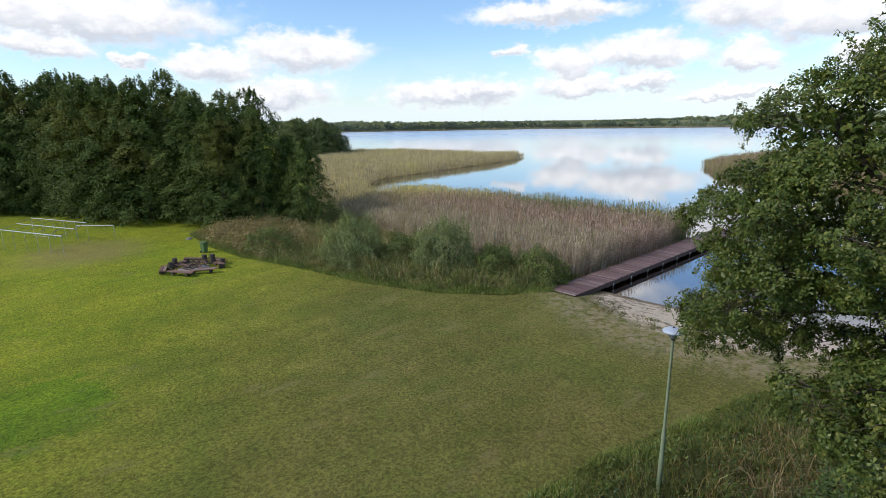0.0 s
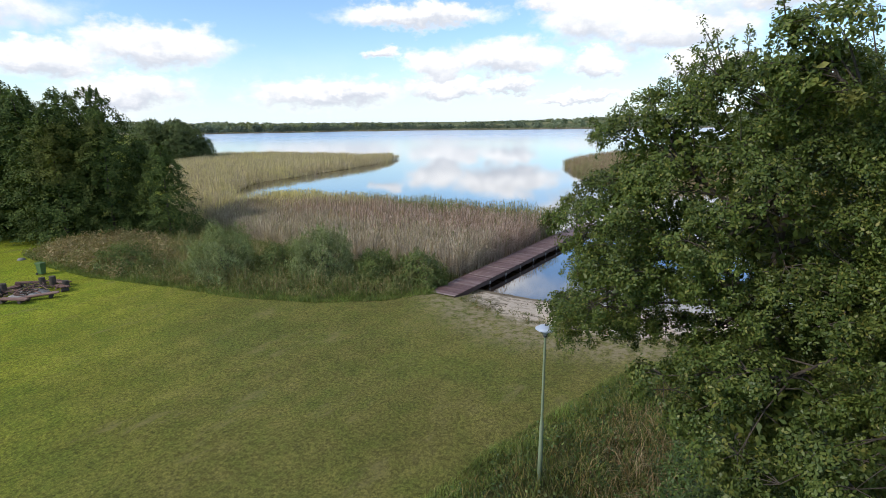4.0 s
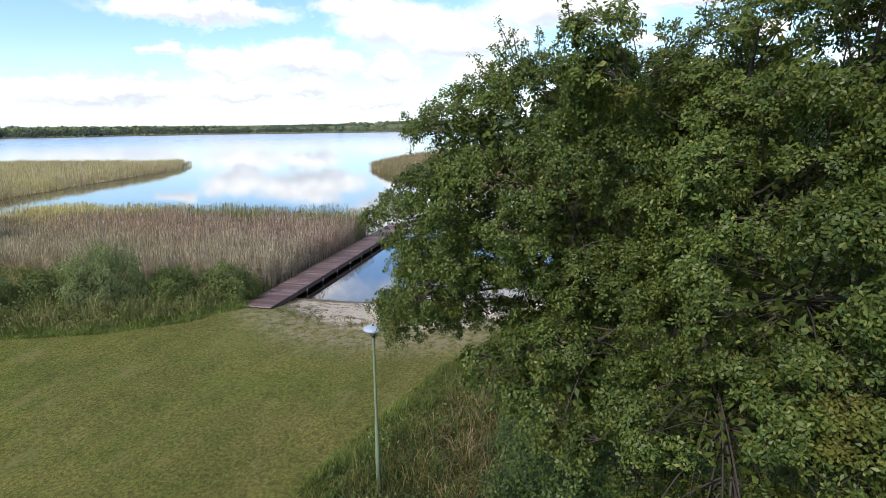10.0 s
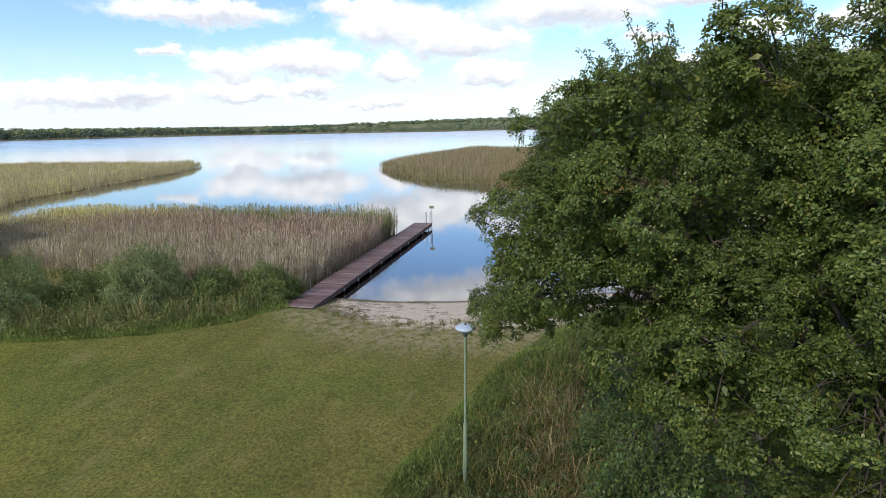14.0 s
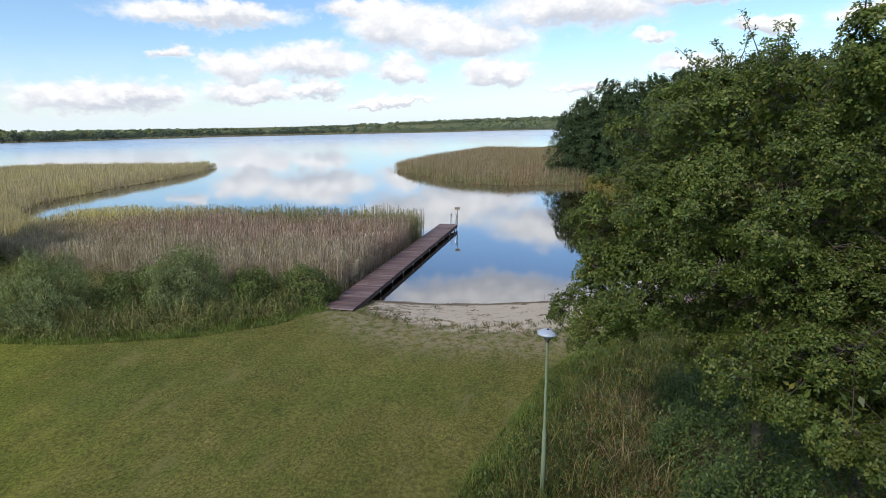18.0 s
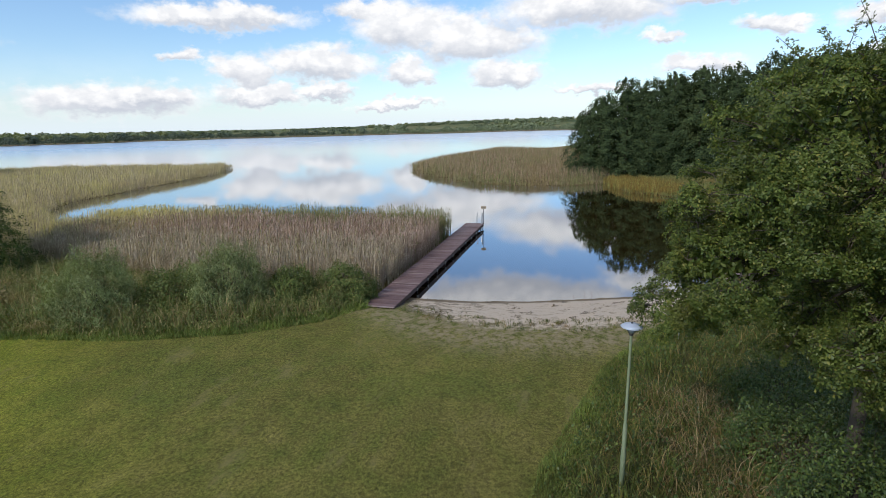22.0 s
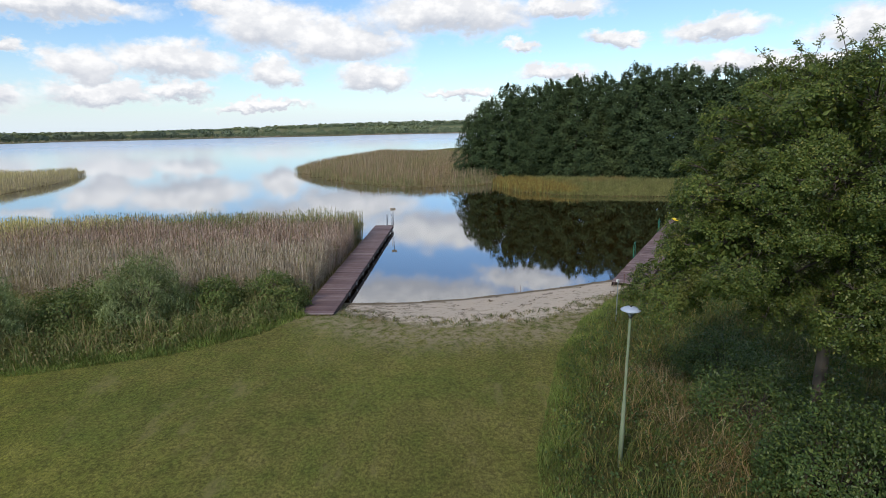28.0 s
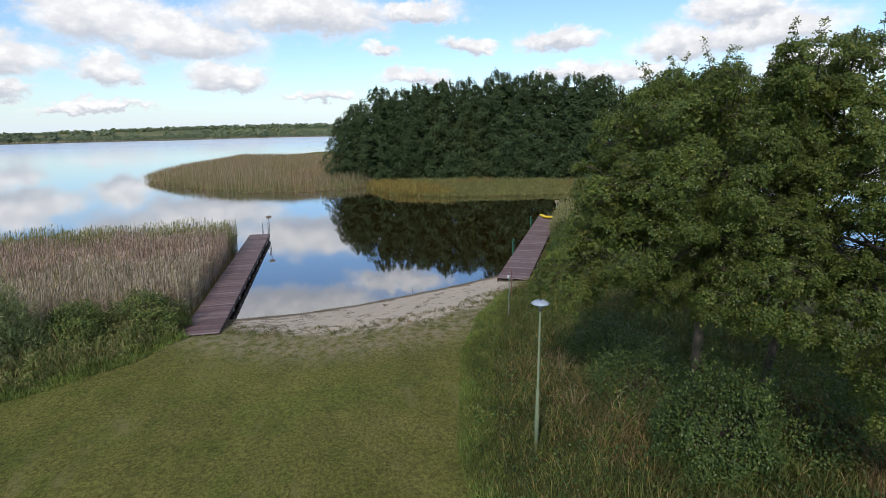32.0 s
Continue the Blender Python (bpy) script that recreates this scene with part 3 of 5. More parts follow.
def blade_mesh(name, base, height, width, lean, rng, up=None):
    """Blades that rise from base, bend over and end in a point: a quad and a triangle each."""
    n = len(base)
    a = rng.uniform(0, 2 * np.pi, n)
    side = np.stack([np.cos(a), np.sin(a), np.zeros(n)], 1) * (width / 2)[:, None]
    b = rng.uniform(0, 2 * np.pi, n)
    bend = np.stack([np.cos(b), np.sin(b), np.zeros(n)], 1) * (lean * height)[:, None]
    z = np.array([[0, 0, 1.0]])
    mid = base + z * (height * 0.6)[:, None] + bend * 0.35
    tip = base + z * (height * (1 - 0.25 * lean))[:, None] + bend
    V = np.stack([base - side, base + side, mid + side * 0.8, mid - side * 0.8, tip], 1).reshape(-1, 3)
    o = (np.arange(n) * 5)[:, None]
    return np_mesh(name, V, o + np.array([[0, 1, 2, 3]]), o + np.array([[3, 2, 4]]))


def inside(poly, x, y):
    """Whether points lie in a polygon, and how far they are from its edge."""
    p = np.asarray(poly, float)
    q = np.roll(p, -1, 0)
    hit = np.zeros(len(x), bool)
    dist = np.full(len(x), 1e9)
    for (ax, ay), (bx, by) in zip(p, q):
        cross = (ay > y) != (by > y)
        if by != ay:
            hit ^= cross & (x < (bx - ax) * (y - ay) / (by - ay) + ax)
        t = np.clip(((x - ax) * (bx - ax) + (y - ay) * (by - ay)) / ((bx - ax) ** 2 + (by - ay) ** 2 + 1e-12), 0, 1)
        dist = np.minimum(dist, np.hypot(x - ax - t * (bx - ax), y - ay - t * (by - ay)))
    return hit, dist


def signed(poly, x, y):
    hit, dist = inside(poly, x, y)
    return np.where(hit, dist, -dist)


def scatter(poly, count, rng, margin=0.0):
    p = np.asarray(poly, float)
    lo, hi = p.min(0), p.max(0)
    got = np.zeros((0, 2))
    while len(got) < count:
        c = rng.uniform(lo, hi, (count * 2, 2))
        got = np.concatenate([got, c[signed(poly, c[:, 0], c[:, 1]) > margin]])
    return got[:count]


def step(a, b, v):
    t = np.clip((v - a) / (b - a), 0, 1)
    return t * t * (3 - 2 * t)


# ---- plan ----
BEACH = [(28.2, 17.4), (28.4, 13.3), (29.1, 10.0), (30.3, 6.5), (31.3, 3.8), (32.6, 0.9), (33.6, -1.6)]
MAIN = BEACH + [(52.5, -13.9), (55, -16), (50, -21), (38, -26), (26, -36), (16, -60), (-40, -200), (-700, -500), (-2500, -500), (-2500, 1200), (330, 800), (330, 560), (235, 400), (140, 260),
                (99, 180), (101, 158), (113, 143), (116, 121), (117, 106), (126, 101), (103, 90), (86, 86.5), (67, 82.6), (59, 80.6), (50, 73), (43.5, 64), (44, 56), (46, 45), (46.5, 30), (46.8, 19.2), (29, 19.0)]
SPIT = [(122, 49), (106, 40), (91, 27.4), (85.5, 16), (88, 10), (91, 4), (84, 2.6), (80, 1.5), (75, -5), (73, -15), (72, -25), (70, -40), (70, -52), (80, -75), (120, -100), (250, -120), (250, 10), (200, 42), (150, 48)]
REED_BAY = [(29, 19.3), (46.8, 19.3), (46.5, 30), (46, 45), (44, 56), (30, 50), (27, 36), (26.5, 26)]
REED_HEAD = [(44, 56), (43.5, 64), (50, 73), (59, 80.6), (67, 82.6), (86, 86.5), (103, 90), (126, 101), (117, 106), (116, 121), (113, 143), (101, 156), (85, 150), (60, 110), (36, 66), (30, 50)]
REED_SPIT = [(122, 49), (106, 40), (91, 27.4), (85.5, 16), (88, 10), (91, 5), (100, 1), (125, 3), (180, 8), (200, 40), (150, 48)]
REED_COVE = [(92, 5), (84, 2.6), (80, 1.5), (75, -5), (73, -15), (72, -25), (70.5, -36), (86, -40), (89, -25), (93, -12), (96, -4), (100, 1)]
WEED_LEFT = [(24.9, 18.9), (22.4, 20.6), (20.1, 23.4), (18.3, 28.0), (17.4, 32.8), (15.6, 40.0), (15.0, 47.5), (15.3, 52), (27, 52), (30.5, 50), (28, 36), (27.5, 26), (29.2, 19.2)]
WEED_RIGHT = [(27.6, 1.0), (24.0, 3.6), (19.8, 5.6), (16.0, 6.6), (12.6, 7.5), (10.0, 7.9), (4, 8.4), (-8, 7.5), (-10, -24), (16, -34), (37, -25), (50, -20), (52, -15), (34, -2.6), (30, -1.2)]
SAND = [(28.6, 17.3), (26.4, 17.2), (24.9, 15.6), (23.7, 13.3), (23.3, 11.0), (23.8, 7.4), (25.2, 4.1), (28.3, 1.2), (30, 0.2), (33.6, -0.8), (33.2, 4), (31, 9), (29.6, 15)]


def surface(x, y):
    """Height of the ground and what covers it."""
    r = np.hypot(x, y)
    d = np.maximum(np.maximum(signed(MAIN, x, y), signed(SPIT, x, y)), r - 640 - 25 * np.sin(x * 0.011) - 18 * np.sin(y * 0.017 + 1))
    reed = np.zeros(len(x))
    for poly in (REED_BAY, REED_HEAD, REED_SPIT, REED_COVE):
        reed = np.maximum(reed, step(-1.5, 1.0, signed(poly, x, y)))
    weed = np.maximum(step(-0.2, 0.5, signed(WEED_RIGHT, x, y)), step(-0.2, 0.5, signed(WEED_LEFT, x, y)))
    sand = step(-5.0, 1.6, signed(SAND, x, y))
    roll = 0.05 * np.sin(x * 0.31 + 1.0) * np.cos(y * 0.23) + 0.03 * np.sin(x * 0.9 + y * 0.7)
    land = 0.08 * step(0.0, 1.0, d) + 0.42 * step(0.3, 4.6, d) + roll * step(3, 10, d)
    land = land * (1 - reed) + reed * np.minimum(land, 0.06)
    land += 0.32 * step(0.0, 3.0, signed(WEED_RIGHT, x, y))
    bottom = -np.minimum(1.6, 0.02 + 0.07 * np.maximum(-d, 0))
    far = step(560, 660, r)
    hill = step(0, 420, d) * (6 + 5 * np.sin(np.arctan2(y, x) * 5.0 + 1.2) + 3 * np.sin(x * 0.006) * np.cos(y * 0.005)) * step(700, 1150, r) + 1.2 * step(0, 20, d)
    h = np.where(d > 0, np.where(far > 0, np.maximum(land * (1 - far), hill * far), land), bottom)
    mud = np.maximum(step(0.10, -0.25, d), reed)
    return h, sand * (1 - reed), weed, far, mud


def height(x, y):
    return surface(np.atleast_1d(np.asarray(x, float)), np.atleast_1d(np.asarray(y, float)))[0]


def build_ground():
    def lines(lo, hi, gap, reach):
        core = np.arange(lo, hi + gap / 2, gap)
        out, g = [], gap
        p = 0.0
        while p < reach:
            g *= 1.16
            p += g
            out.append(p)
        out = np.array(out)
        return np.concatenate([lo - out[::-1], core, hi + out])
    xs, ys = lines(-6, 58, 0.45, 4000), lines(-22, 66, 0.5, 4000)
    X, Y = np.meshgrid(xs, ys, indexing="ij")
    x, y = X.ravel(), Y.ravel()
    h, sand, weed, far, mud = surface(x, y)
    ny = len(ys)
    i = (np.arange(len(xs) - 1)[:, None] * ny + np.arange(ny - 1)[None]).ravel()
    me = np_mesh("ground", np.stack([x, y, h], 1), np.stack([i, i + ny, i + ny + 1, i + 1], 1), smooth=True)
    att = me.color_attributes.new("zone", "FLOAT_COLOR", "POINT")
    att.data.foreach_set("color", np.stack([sand, weed, far, mud], 1).astype(np.float32).ravel())
    tagged(solid("ground", me, GROUND), "mown green lawn with worn patches, sandy beach and shallow lake bed", "ground", kind="structure")
    bm = bmesh.new()
    bmesh.ops.create_circle(bm, cap_ends=True, segments=64, radius=1500)
    tagged(part("water", bm, WATER), "calm lake reflecting clouds and wooded banks", "lake", kind="structure")


build_ground()


# ---- trees ----
def alder(place, top, lobes, leaf, label, seed, trunk_radius=0.19, gap=0.85, core=40):
    """A broad-leaved tree: trunk, limbs into each lobe of the crown, separate boughs of leafy sprays with hollows between."""
    rng = np.random.default_rng(seed)
    ob = thing("alder_tree", place, label, "tree", "alders on the bank")
    s = np.linspace(0, 1, 12)[:, None]
    stem = s * (np.array(top) - np.array(place)) + np.sin(s * 5 + seed) * np.array([[0.12, 0.10, 0]]) * (s > 0)
    v, f = tube(stem, trunk_radius * (1 - 0.9 * s[:, 0]) * (1 + 0.5 * np.exp(-s[:, 0] * 18)), 12)
    solid("trunk", np_mesh("trunk", v, f, smooth=True), BARK, ob, "grey-brown alder trunk")
    mids = np.array([m for m, _ in lobes]) - np.array(place)
    radii = np.array([r for _, r in lobes])
    twigs, at_s, out_s, wide_s, core_at = [], [], [], [], []
    t = np.linspace(0, 1, 8)[:, None]
    for q, (m, r) in enumerate(zip(mids, radii)):
        area = 4 * math.pi * ((r[0] * r[1]) ** 1.6 / 3 + (r[0] * r[2]) ** 1.6 / 3 + (r[1] * r[2]) ** 1.6 / 3) ** (1 / 1.6)
        count = max(6, int(area * 0.93 / gap ** 2))
        k = np.arange(count) + 0.5
        z = 1 - 1.86 * k / count
        w = np.stack([np.cos(k * 2.39996) * np.sqrt(1 - z ** 2), np.sin(k * 2.39996) * np.sqrt(1 - z ** 2), z], 1) + rng.normal(size=(count, 3)) * 0.16
        w /= np.linalg.norm(w, axis=1)[:, None]
        far = rng.uniform(0.80, 1.04, (count, 1)) + np.where(rng.uniform(size=(count, 1)) < 0.22, rng.uniform(0.05, 0.22, (count, 1)), 0.0)
        b = m + w * r * far
        others = [n for n in range(len(mids)) if n != q]
        buried = (((b[:, None] - mids[others][None]) / radii[others][None]) ** 2).sum(2).min(1) < 0.74
        keep = ~buried & (rng.uniform(size=count) < 0.93)
        b, w = b[keep], w[keep]
        # one strong limb to the lobe, lesser ones to some of its boughs
        a = float(np.clip((m[2] - 0.55 * np.hypot(m[0], m[1]) - 0.5) / stem[-1, 2], 0.6, 0.85))
        p0 = np.array([np.interp(a, s[:, 0], stem[:, n]) for n in range(3)])
        knee = p0 + (m - p0) * np.array([0.6, 0.6, 0.35])
        main = (1 - t) ** 2 * p0 + 2 * t * (1 - t) * knee + t ** 2 * m
        v, f = tube(main, 0.065 * trunk_radius / 0.19 * min(1.0, float(r.mean()) / 1.3) * (1 - 0.7 * t[:, 0]), 7)
        solid("limb", np_mesh("limb", v, f, smooth=True), BARK, ob)
        for n in range(0, len(b), max(1, len(b) // 6)):
            line = (1 - t) ** 2 * main[5] + 2 * t * (1 - t) * (main[5] * 0.4 + b[n] * 0.6 + [0, 0, 0.25]) + t ** 2 * b[n]
            v, f = tube(line, 0.020 * (1 - 0.85 * t[:, 0]), 5)
            solid("limb", np_mesh("limb", v, f, smooth=True), BARK, ob)
        sprays = 9
        for e, way in zip(b, w):
            root = main[rng.integers(4, 8)]
            twigs.append((np.stack([root, root * 0.45 + e * 0.55 + [0, 0, 0.12], e]), np.array([0.018, 0.012, 0.007])))
            big = rng.uniform(0.34, 0.60) * min(1.0, 0.55 + 0.35 * float(r.mean()))
            g = rng.normal(size=(sprays, 3)) * np.array([1, 1, 0.8]) + way * 0.75
            g /= np.linalg.norm(g, axis=1)[:, None]
            c = e + g * big * np.array([1.05, 1.05, 0.62])
            for n in range(0, sprays, 2):
                twigs.append((np.stack([e, (e + c[n]) / 2 + [0, 0, 0.04], c[n] + g[n] * 0.12]), np.array([0.010, 0.007, 0.003])))
            at_s.append(c), out_s.append(g * 0.8 + way * 0.4), wide_s.append(rng.uniform(0.15, 0.31, sprays))
        n = int(core * area)
        g = rng.normal(size=(n, 3))
        g /= np.linalg.norm(g, axis=1)[:, None]
        core_at.append(m + g * r * rng.uniform(0.1, 0.62, (n, 1)) ** 0.6)
    c, w, wide = np.concatenate(at_s), np.concatenate(out_s), np.concatenate(wide_s)
    # whorls of leaves over each spray, which droops towards its rim
    per = 20
    nrm = w * 0.55 + np.array([[0, 0, 0.7]]) + rng.normal(size=w.shape) * 0.2
    n0, u0, v0 = frames_of(nrm, rng)
    rad = np.sqrt(rng.uniform(size=(len(c), per))) * wide[:, None]
    ang = rng.uniform(0, 2 * np.pi, (len(c), per))
    round_ = np.cos(ang)[..., None] * u0[:, None] + np.sin(ang)[..., None] * v0[:, None]
    sag = -0.5 * rad ** 2 / wide[:, None] + rng.normal(size=rad.shape) * 0.05
    e = c[:, None] + rad[..., None] * round_ + sag[..., None] * n0[:, None]
    axis = n0[:, None] * 0.7 + w[:, None] * 0.4 + round_ * (rad / wide[:, None] * 0.8)[..., None]
    e, axis = e.reshape(-1, 3), axis.reshape(-1, 3)
    # upright shoots break the outline of the crown
    lit = np.argsort(-(c[:, 2] + rng.normal(size=len(c)) * 1.5))[:80]
    for q in lit:
        way = w[q] * 0.5 + np.array([0, 0, 0.6]) + rng.normal(size=3) * 0.25
        tip = c[q] + way * rng.uniform(0.25, 0.6)
        twigs.append((np.stack([c[q], (c[q] + tip) / 2 + rng.normal(size=3) * 0.03, tip]), np.array([0.012, 0.008, 0.003])))
        h = rng.uniform(0.1, 1.0, 16)[:, None]
        e = np.concatenate([e, c[q] + (tip - c[q]) * h + rng.normal(size=(16, 3)) * 0.10 * (1.2 - h)])
        axis = np.concatenate([axis, np.tile(way, (16, 1)) + rng.normal(size=(16, 3)) * 0.5])
    v, f = tubes(twigs, 4)
    solid("branchwork", np_mesh("branchwork", v, f), BARK, ob, "fine dark branchwork")
    leaves = 6
    n1, u1, v1 = frames_of(axis + rng.normal(size=axis.shape) * 0.25, rng)
    n = len(e) * leaves
    a = np.repeat(rng.uniform(0, 6.283, len(e)), leaves) + np.tile(np.arange(leaves) * 2.39996, len(e))
    N, U, V = (np.repeat(q, leaves, 0) for q in (n1, u1, v1))
    along = np.cos(a)[:, None] * U + np.sin(a)[:, None] * V + N * rng.uniform(-0.25, 0.45, (n, 1))
    size = leaf * rng.uniform(0.65, 1.2, n)
    at = np.repeat(e, leaves, 0) + along * (size * 0.7)[:, None] + N * rng.uniform(-0.05, 0.03, (n, 1))
    face = N * 0.9 + rng.normal(size=(n, 3)) * 0.42
    core = np.concatenate(core_at)
    at = np.concatenate([at, core])
    face = np.concatenate([face, rng.normal(size=(len(core), 3)) + [0, 0, 0.5]])
    along = np.concatenate([along, rng.normal(size=(len(core), 3))])
    size = np.concatenate([size, rng.uniform(0.11, 0.18, len(core))])
    solid("crown", leaf_mesh("crown", at, face, size, rng, "obovate", along), ALDER, ob, "dense dark green foliage touched with yellow")
    return ob


def wood_tree(seed, tall, radius, boughs=300, per=42, size=0.2, mat=None, blunt=0.0):
    """A tall tree of a wood: a pointed crown of many drooping boughs, down to the ground."""
    rng = np.random.default_rng(seed)
    ob = thing("wood_tree", (0, 0, 0), "tall dark green alder in a dense lakeside wood", "tree", "trees of the lakeside woods")
    v, f = tube(np.array([[0, 0, -0.3], [0.05, 0, tall * 0.3], [0, 0.1, tall * 0.65], [0, 0, tall * 0.96]]), [0.24, 0.18, 0.1, 0.03], 8)
    solid("trunk", np_mesh("trunk", v, f, smooth=True), BARK, ob)
    k = np.arange(boughs)
    h = 0.05 + 0.93 * (k / (boughs - 1)) ** 1.12 + rng.normal(size=boughs) * 0.012
    wide = np.interp(h, [0.0, 0.22, 0.5, 0.75, 0.9, 1.0], [0.92, 1.0, 0.88 + 0.08 * blunt, 0.64 + 0.22 * blunt, 0.41 + 0.3 * blunt, 0.12])
    la = k * 2.399963 + rng.normal(size=boughs) * 0.35
    # whole sides of the crown swell or fall back, so that hollows run up it
    swell = 1 + 0.15 * np.sin(la * 2 + seed + h * 6) + 0.15 * np.sin(la * 5 + seed * 2 - h * 13) + 0.08 * np.sin(la * 3 + h * 31) + rng.normal(size=boughs) * 0.09
    reach = radius * wide * swell
    out = np.stack([np.cos(la), np.sin(la), 0 * la], 1)
    b = out * reach[:, None] + np.array([[0, 0, 1.0]]) * (h * tall)[:, None]
    long = np.clip(0.34 * reach, 0.25, 1.15) * rng.uniform(0.8, 1.25, boughs)
    n = boughs * per
    u = rng.uniform(size=n) ** 0.7
    side = rng.normal(size=n) * 0.42
    O, L = np.repeat(out, per, 0), np.repeat(long, per)[:, None]
    S = np.stack([-O[:, 1], O[:, 0], 0 * u], 1)
    at = np.repeat(b, per, 0) + O * L * (u[:, None] - 0.75) * 1.5 + S * L * (side * (1.15 - 0.6 * u))[:, None]
    at[:, 2] += L[:, 0] * (0.16 - 0.5 * u ** 2 - 0.25 * np.abs(side)) + rng.normal(size=n) * 0.2
    tip = np.repeat(h, per) > 0.93
    at[:, 2] += np.where(tip, rng.uniform(-0.3, 0.4, n), 0.0)
    at[:, 2] = np.maximum(at[:, 2], rng.uniform(0.1, 0.5, n))
    nrm = O * (0.35 + 0.5 * u)[:, None] + np.array([[0, 0, 0.75]]) + rng.normal(size=(n, 3)) * 0.42
    big = size * rng.uniform(0.65, 1.35, n)
    # the inside of the crown is closed by larger sprays
    core = 620
    hc = rng.uniform(0.02, 0.9, core)
    rc = radius * 0.62 * np.interp(hc, [0, 0.3, 0.6, 0.9], [0.95, 1.0, 0.75, 0.25]) * np.sqrt(rng.uniform(size=core))
    ac = rng.uniform(0, 6.283, core)
    at = np.concatenate([at, np.stack([np.cos(ac) * rc, np.sin(ac) * rc, 0.4 + hc * (tall - 0.8)], 1)])
    nrm = np.concatenate([nrm, rng.normal(size=(core, 3))])
    big = np.concatenate([big, rng.uniform(0.5, 0.8, core)])
    solid("crown", leaf_mesh("crown", at, nrm, big, rng, "lozenge"), mat or FAR_LEAF, ob, "heaped dark green foliage")
    return ob


def plant_wood(spots, seed, spread=1.0, kind=None):
    """Trees at (x, y, height), each a copy of one of a few."""
    rng = np.random.default_rng(seed)
    for x, y, tall, front in spots:
        src = kind if kind is not None else WOOD[rng.integers(3) if x < 60 else 5 + rng.integers(2)] if front else WOOD[3]
        k = (tall - 0.3) / src["tall"]
        z = float(height(x, y)[0])
        w = spread * k * rng.uniform(0.95, 1.2)
        copy_thing(src, pose(x, y, max(z, 0.0) - 0.05, 0, 0, rng.uniform(0, 360)) @ Matrix.Diagonal((w, w, k, 1)))


WOOD = []
for seed, tall, radius in ((11, 16.0, 4.3), (12, 15.0, 3.9), (13, 17.0, 4.1), (14, 15.5, 4.5), (15, 11.0, 4.2), (16, 16.5, 4.3), (17, 15.5, 4.0)):
    ob = wood_tree(seed, tall, radius, 300, 48, 0.22, HEAD_LIT_LEAF if seed == 15 else DIM_LEAF, 0.6 if seed == 15 else 0.2) if seed > 14 else wood_tree(seed, tall, radius, 340, 54, 0.19) if seed < 14 else wood_tree(seed, tall, radius, 130, 18, 0.6)
    ob["tall"] = tall
    WOOD.append(ob)


def row_of_trees(line, gap, depth, rows, rng, vary=1.5):
    """Spots along a line of (x, y, height), in rows going back from it."""
    pts = np.asarray(line, float)
    out = []
    seg = np.diff(pts[:, :2], axis=0)
    length = np.hypot(*seg.T)
    ends = np.cumsum(length)
    for k in range(rows):
        for s in np.arange(0.0 if k == 0 else gap * 0.6, ends[-1], gap):
            i = min(int(np.searchsorted(ends, s)), len(seg) - 1)
            t = (s - (ends[i] - length[i])) / length[i]
            p = pts[i] + (pts[i + 1] - pts[i]) * t
            back = np.array([-seg[i][1], seg[i][0]]) / length[i]
            xy = p[:2] + back * (depth * k) + rng.normal(size=2) * gap * 0.14
            out.append((xy[0], xy[1], p[2] + vary * rng.uniform(-1.2, 0.6) - 0.4 * k, k < 2))
    return out


rng = np.random.default_rng(5)
# left wood: from beside the weeds out past the tent frame
plant_wood(row_of_trees([(25.4, 47.8, 9.0), (21.5, 51, 12.6), (18.5, 57, 14.2), (15, 64, 14.2), (11.5, 72, 15.6), (7, 81, 16.6), (-3, 91, 17.6), (-16, 99, 18.2)], 4.4, -4.0, 2, rng), 21)
plant_wood([(84, 146.5, 12.0, True), (88, 144.5, 9.8, True), (79, 149, 11.6, True), (90, 150, 8.6, True), (81, 142, 10.5, True), (76, 145, 11.0, True), (92, 146, 7.0, True)], 23, 1.1, WOOD[4])
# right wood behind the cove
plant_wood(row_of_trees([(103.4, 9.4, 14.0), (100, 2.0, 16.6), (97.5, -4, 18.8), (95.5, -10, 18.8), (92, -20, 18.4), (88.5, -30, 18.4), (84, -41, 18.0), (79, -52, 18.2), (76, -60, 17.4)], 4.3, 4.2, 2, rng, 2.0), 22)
for ob in WOOD:
    ob.matrix_basis = pose(0, 0, 0)
# the first of each kind stands in the back of the left wood
for ob, (x, y) in zip(WOOD, ((20, 70), (16, 79), (12, 88), (4, 96), (86, 149), (104, -8), (101, -22))):
    ob.matrix_basis = pose(x, y, 0.3)

alder((10.95, 1.1, 0.9), (10.9, 0.9, 11.2), [
    ((11.2, 1.3, 9.0), (2.2, 2.3, 2.2)), ((12.0, 4.25, 6.1), (1.0, 1.05, 1.05)), ((10.9, 3.9, 7.3), (1.3, 1.0, 0.8)), ((10.8, 3.5, 8.7), (1.5, 1.25, 0.85)), ((10.8, 2.9, 10.0), (1.4, 1.15, 0.9)), ((11.0, 0.9, 10.5), (1.6, 1.8, 1.05)),
    ((12.6, 2.2, 7.6), (1.3, 1.3, 1.1)), ((12.3, -0.3, 7.6), (1.9, 1.8, 1.8)), ((10.5, -1.0, 9.9), (1.6, 1.4, 1.4)), ((9.9, 0.3, 7.4), (1.2, 1.1, 0.8)),
    ((11.9, 2.1, 5.8), (0.95, 0.95, 0.8)), ((10.4, 0.4, 5.4), (1.1, 1.0, 0.8))],
    0.066, "large alder with dense dark green foliage over rough grass", 31, 0.19)
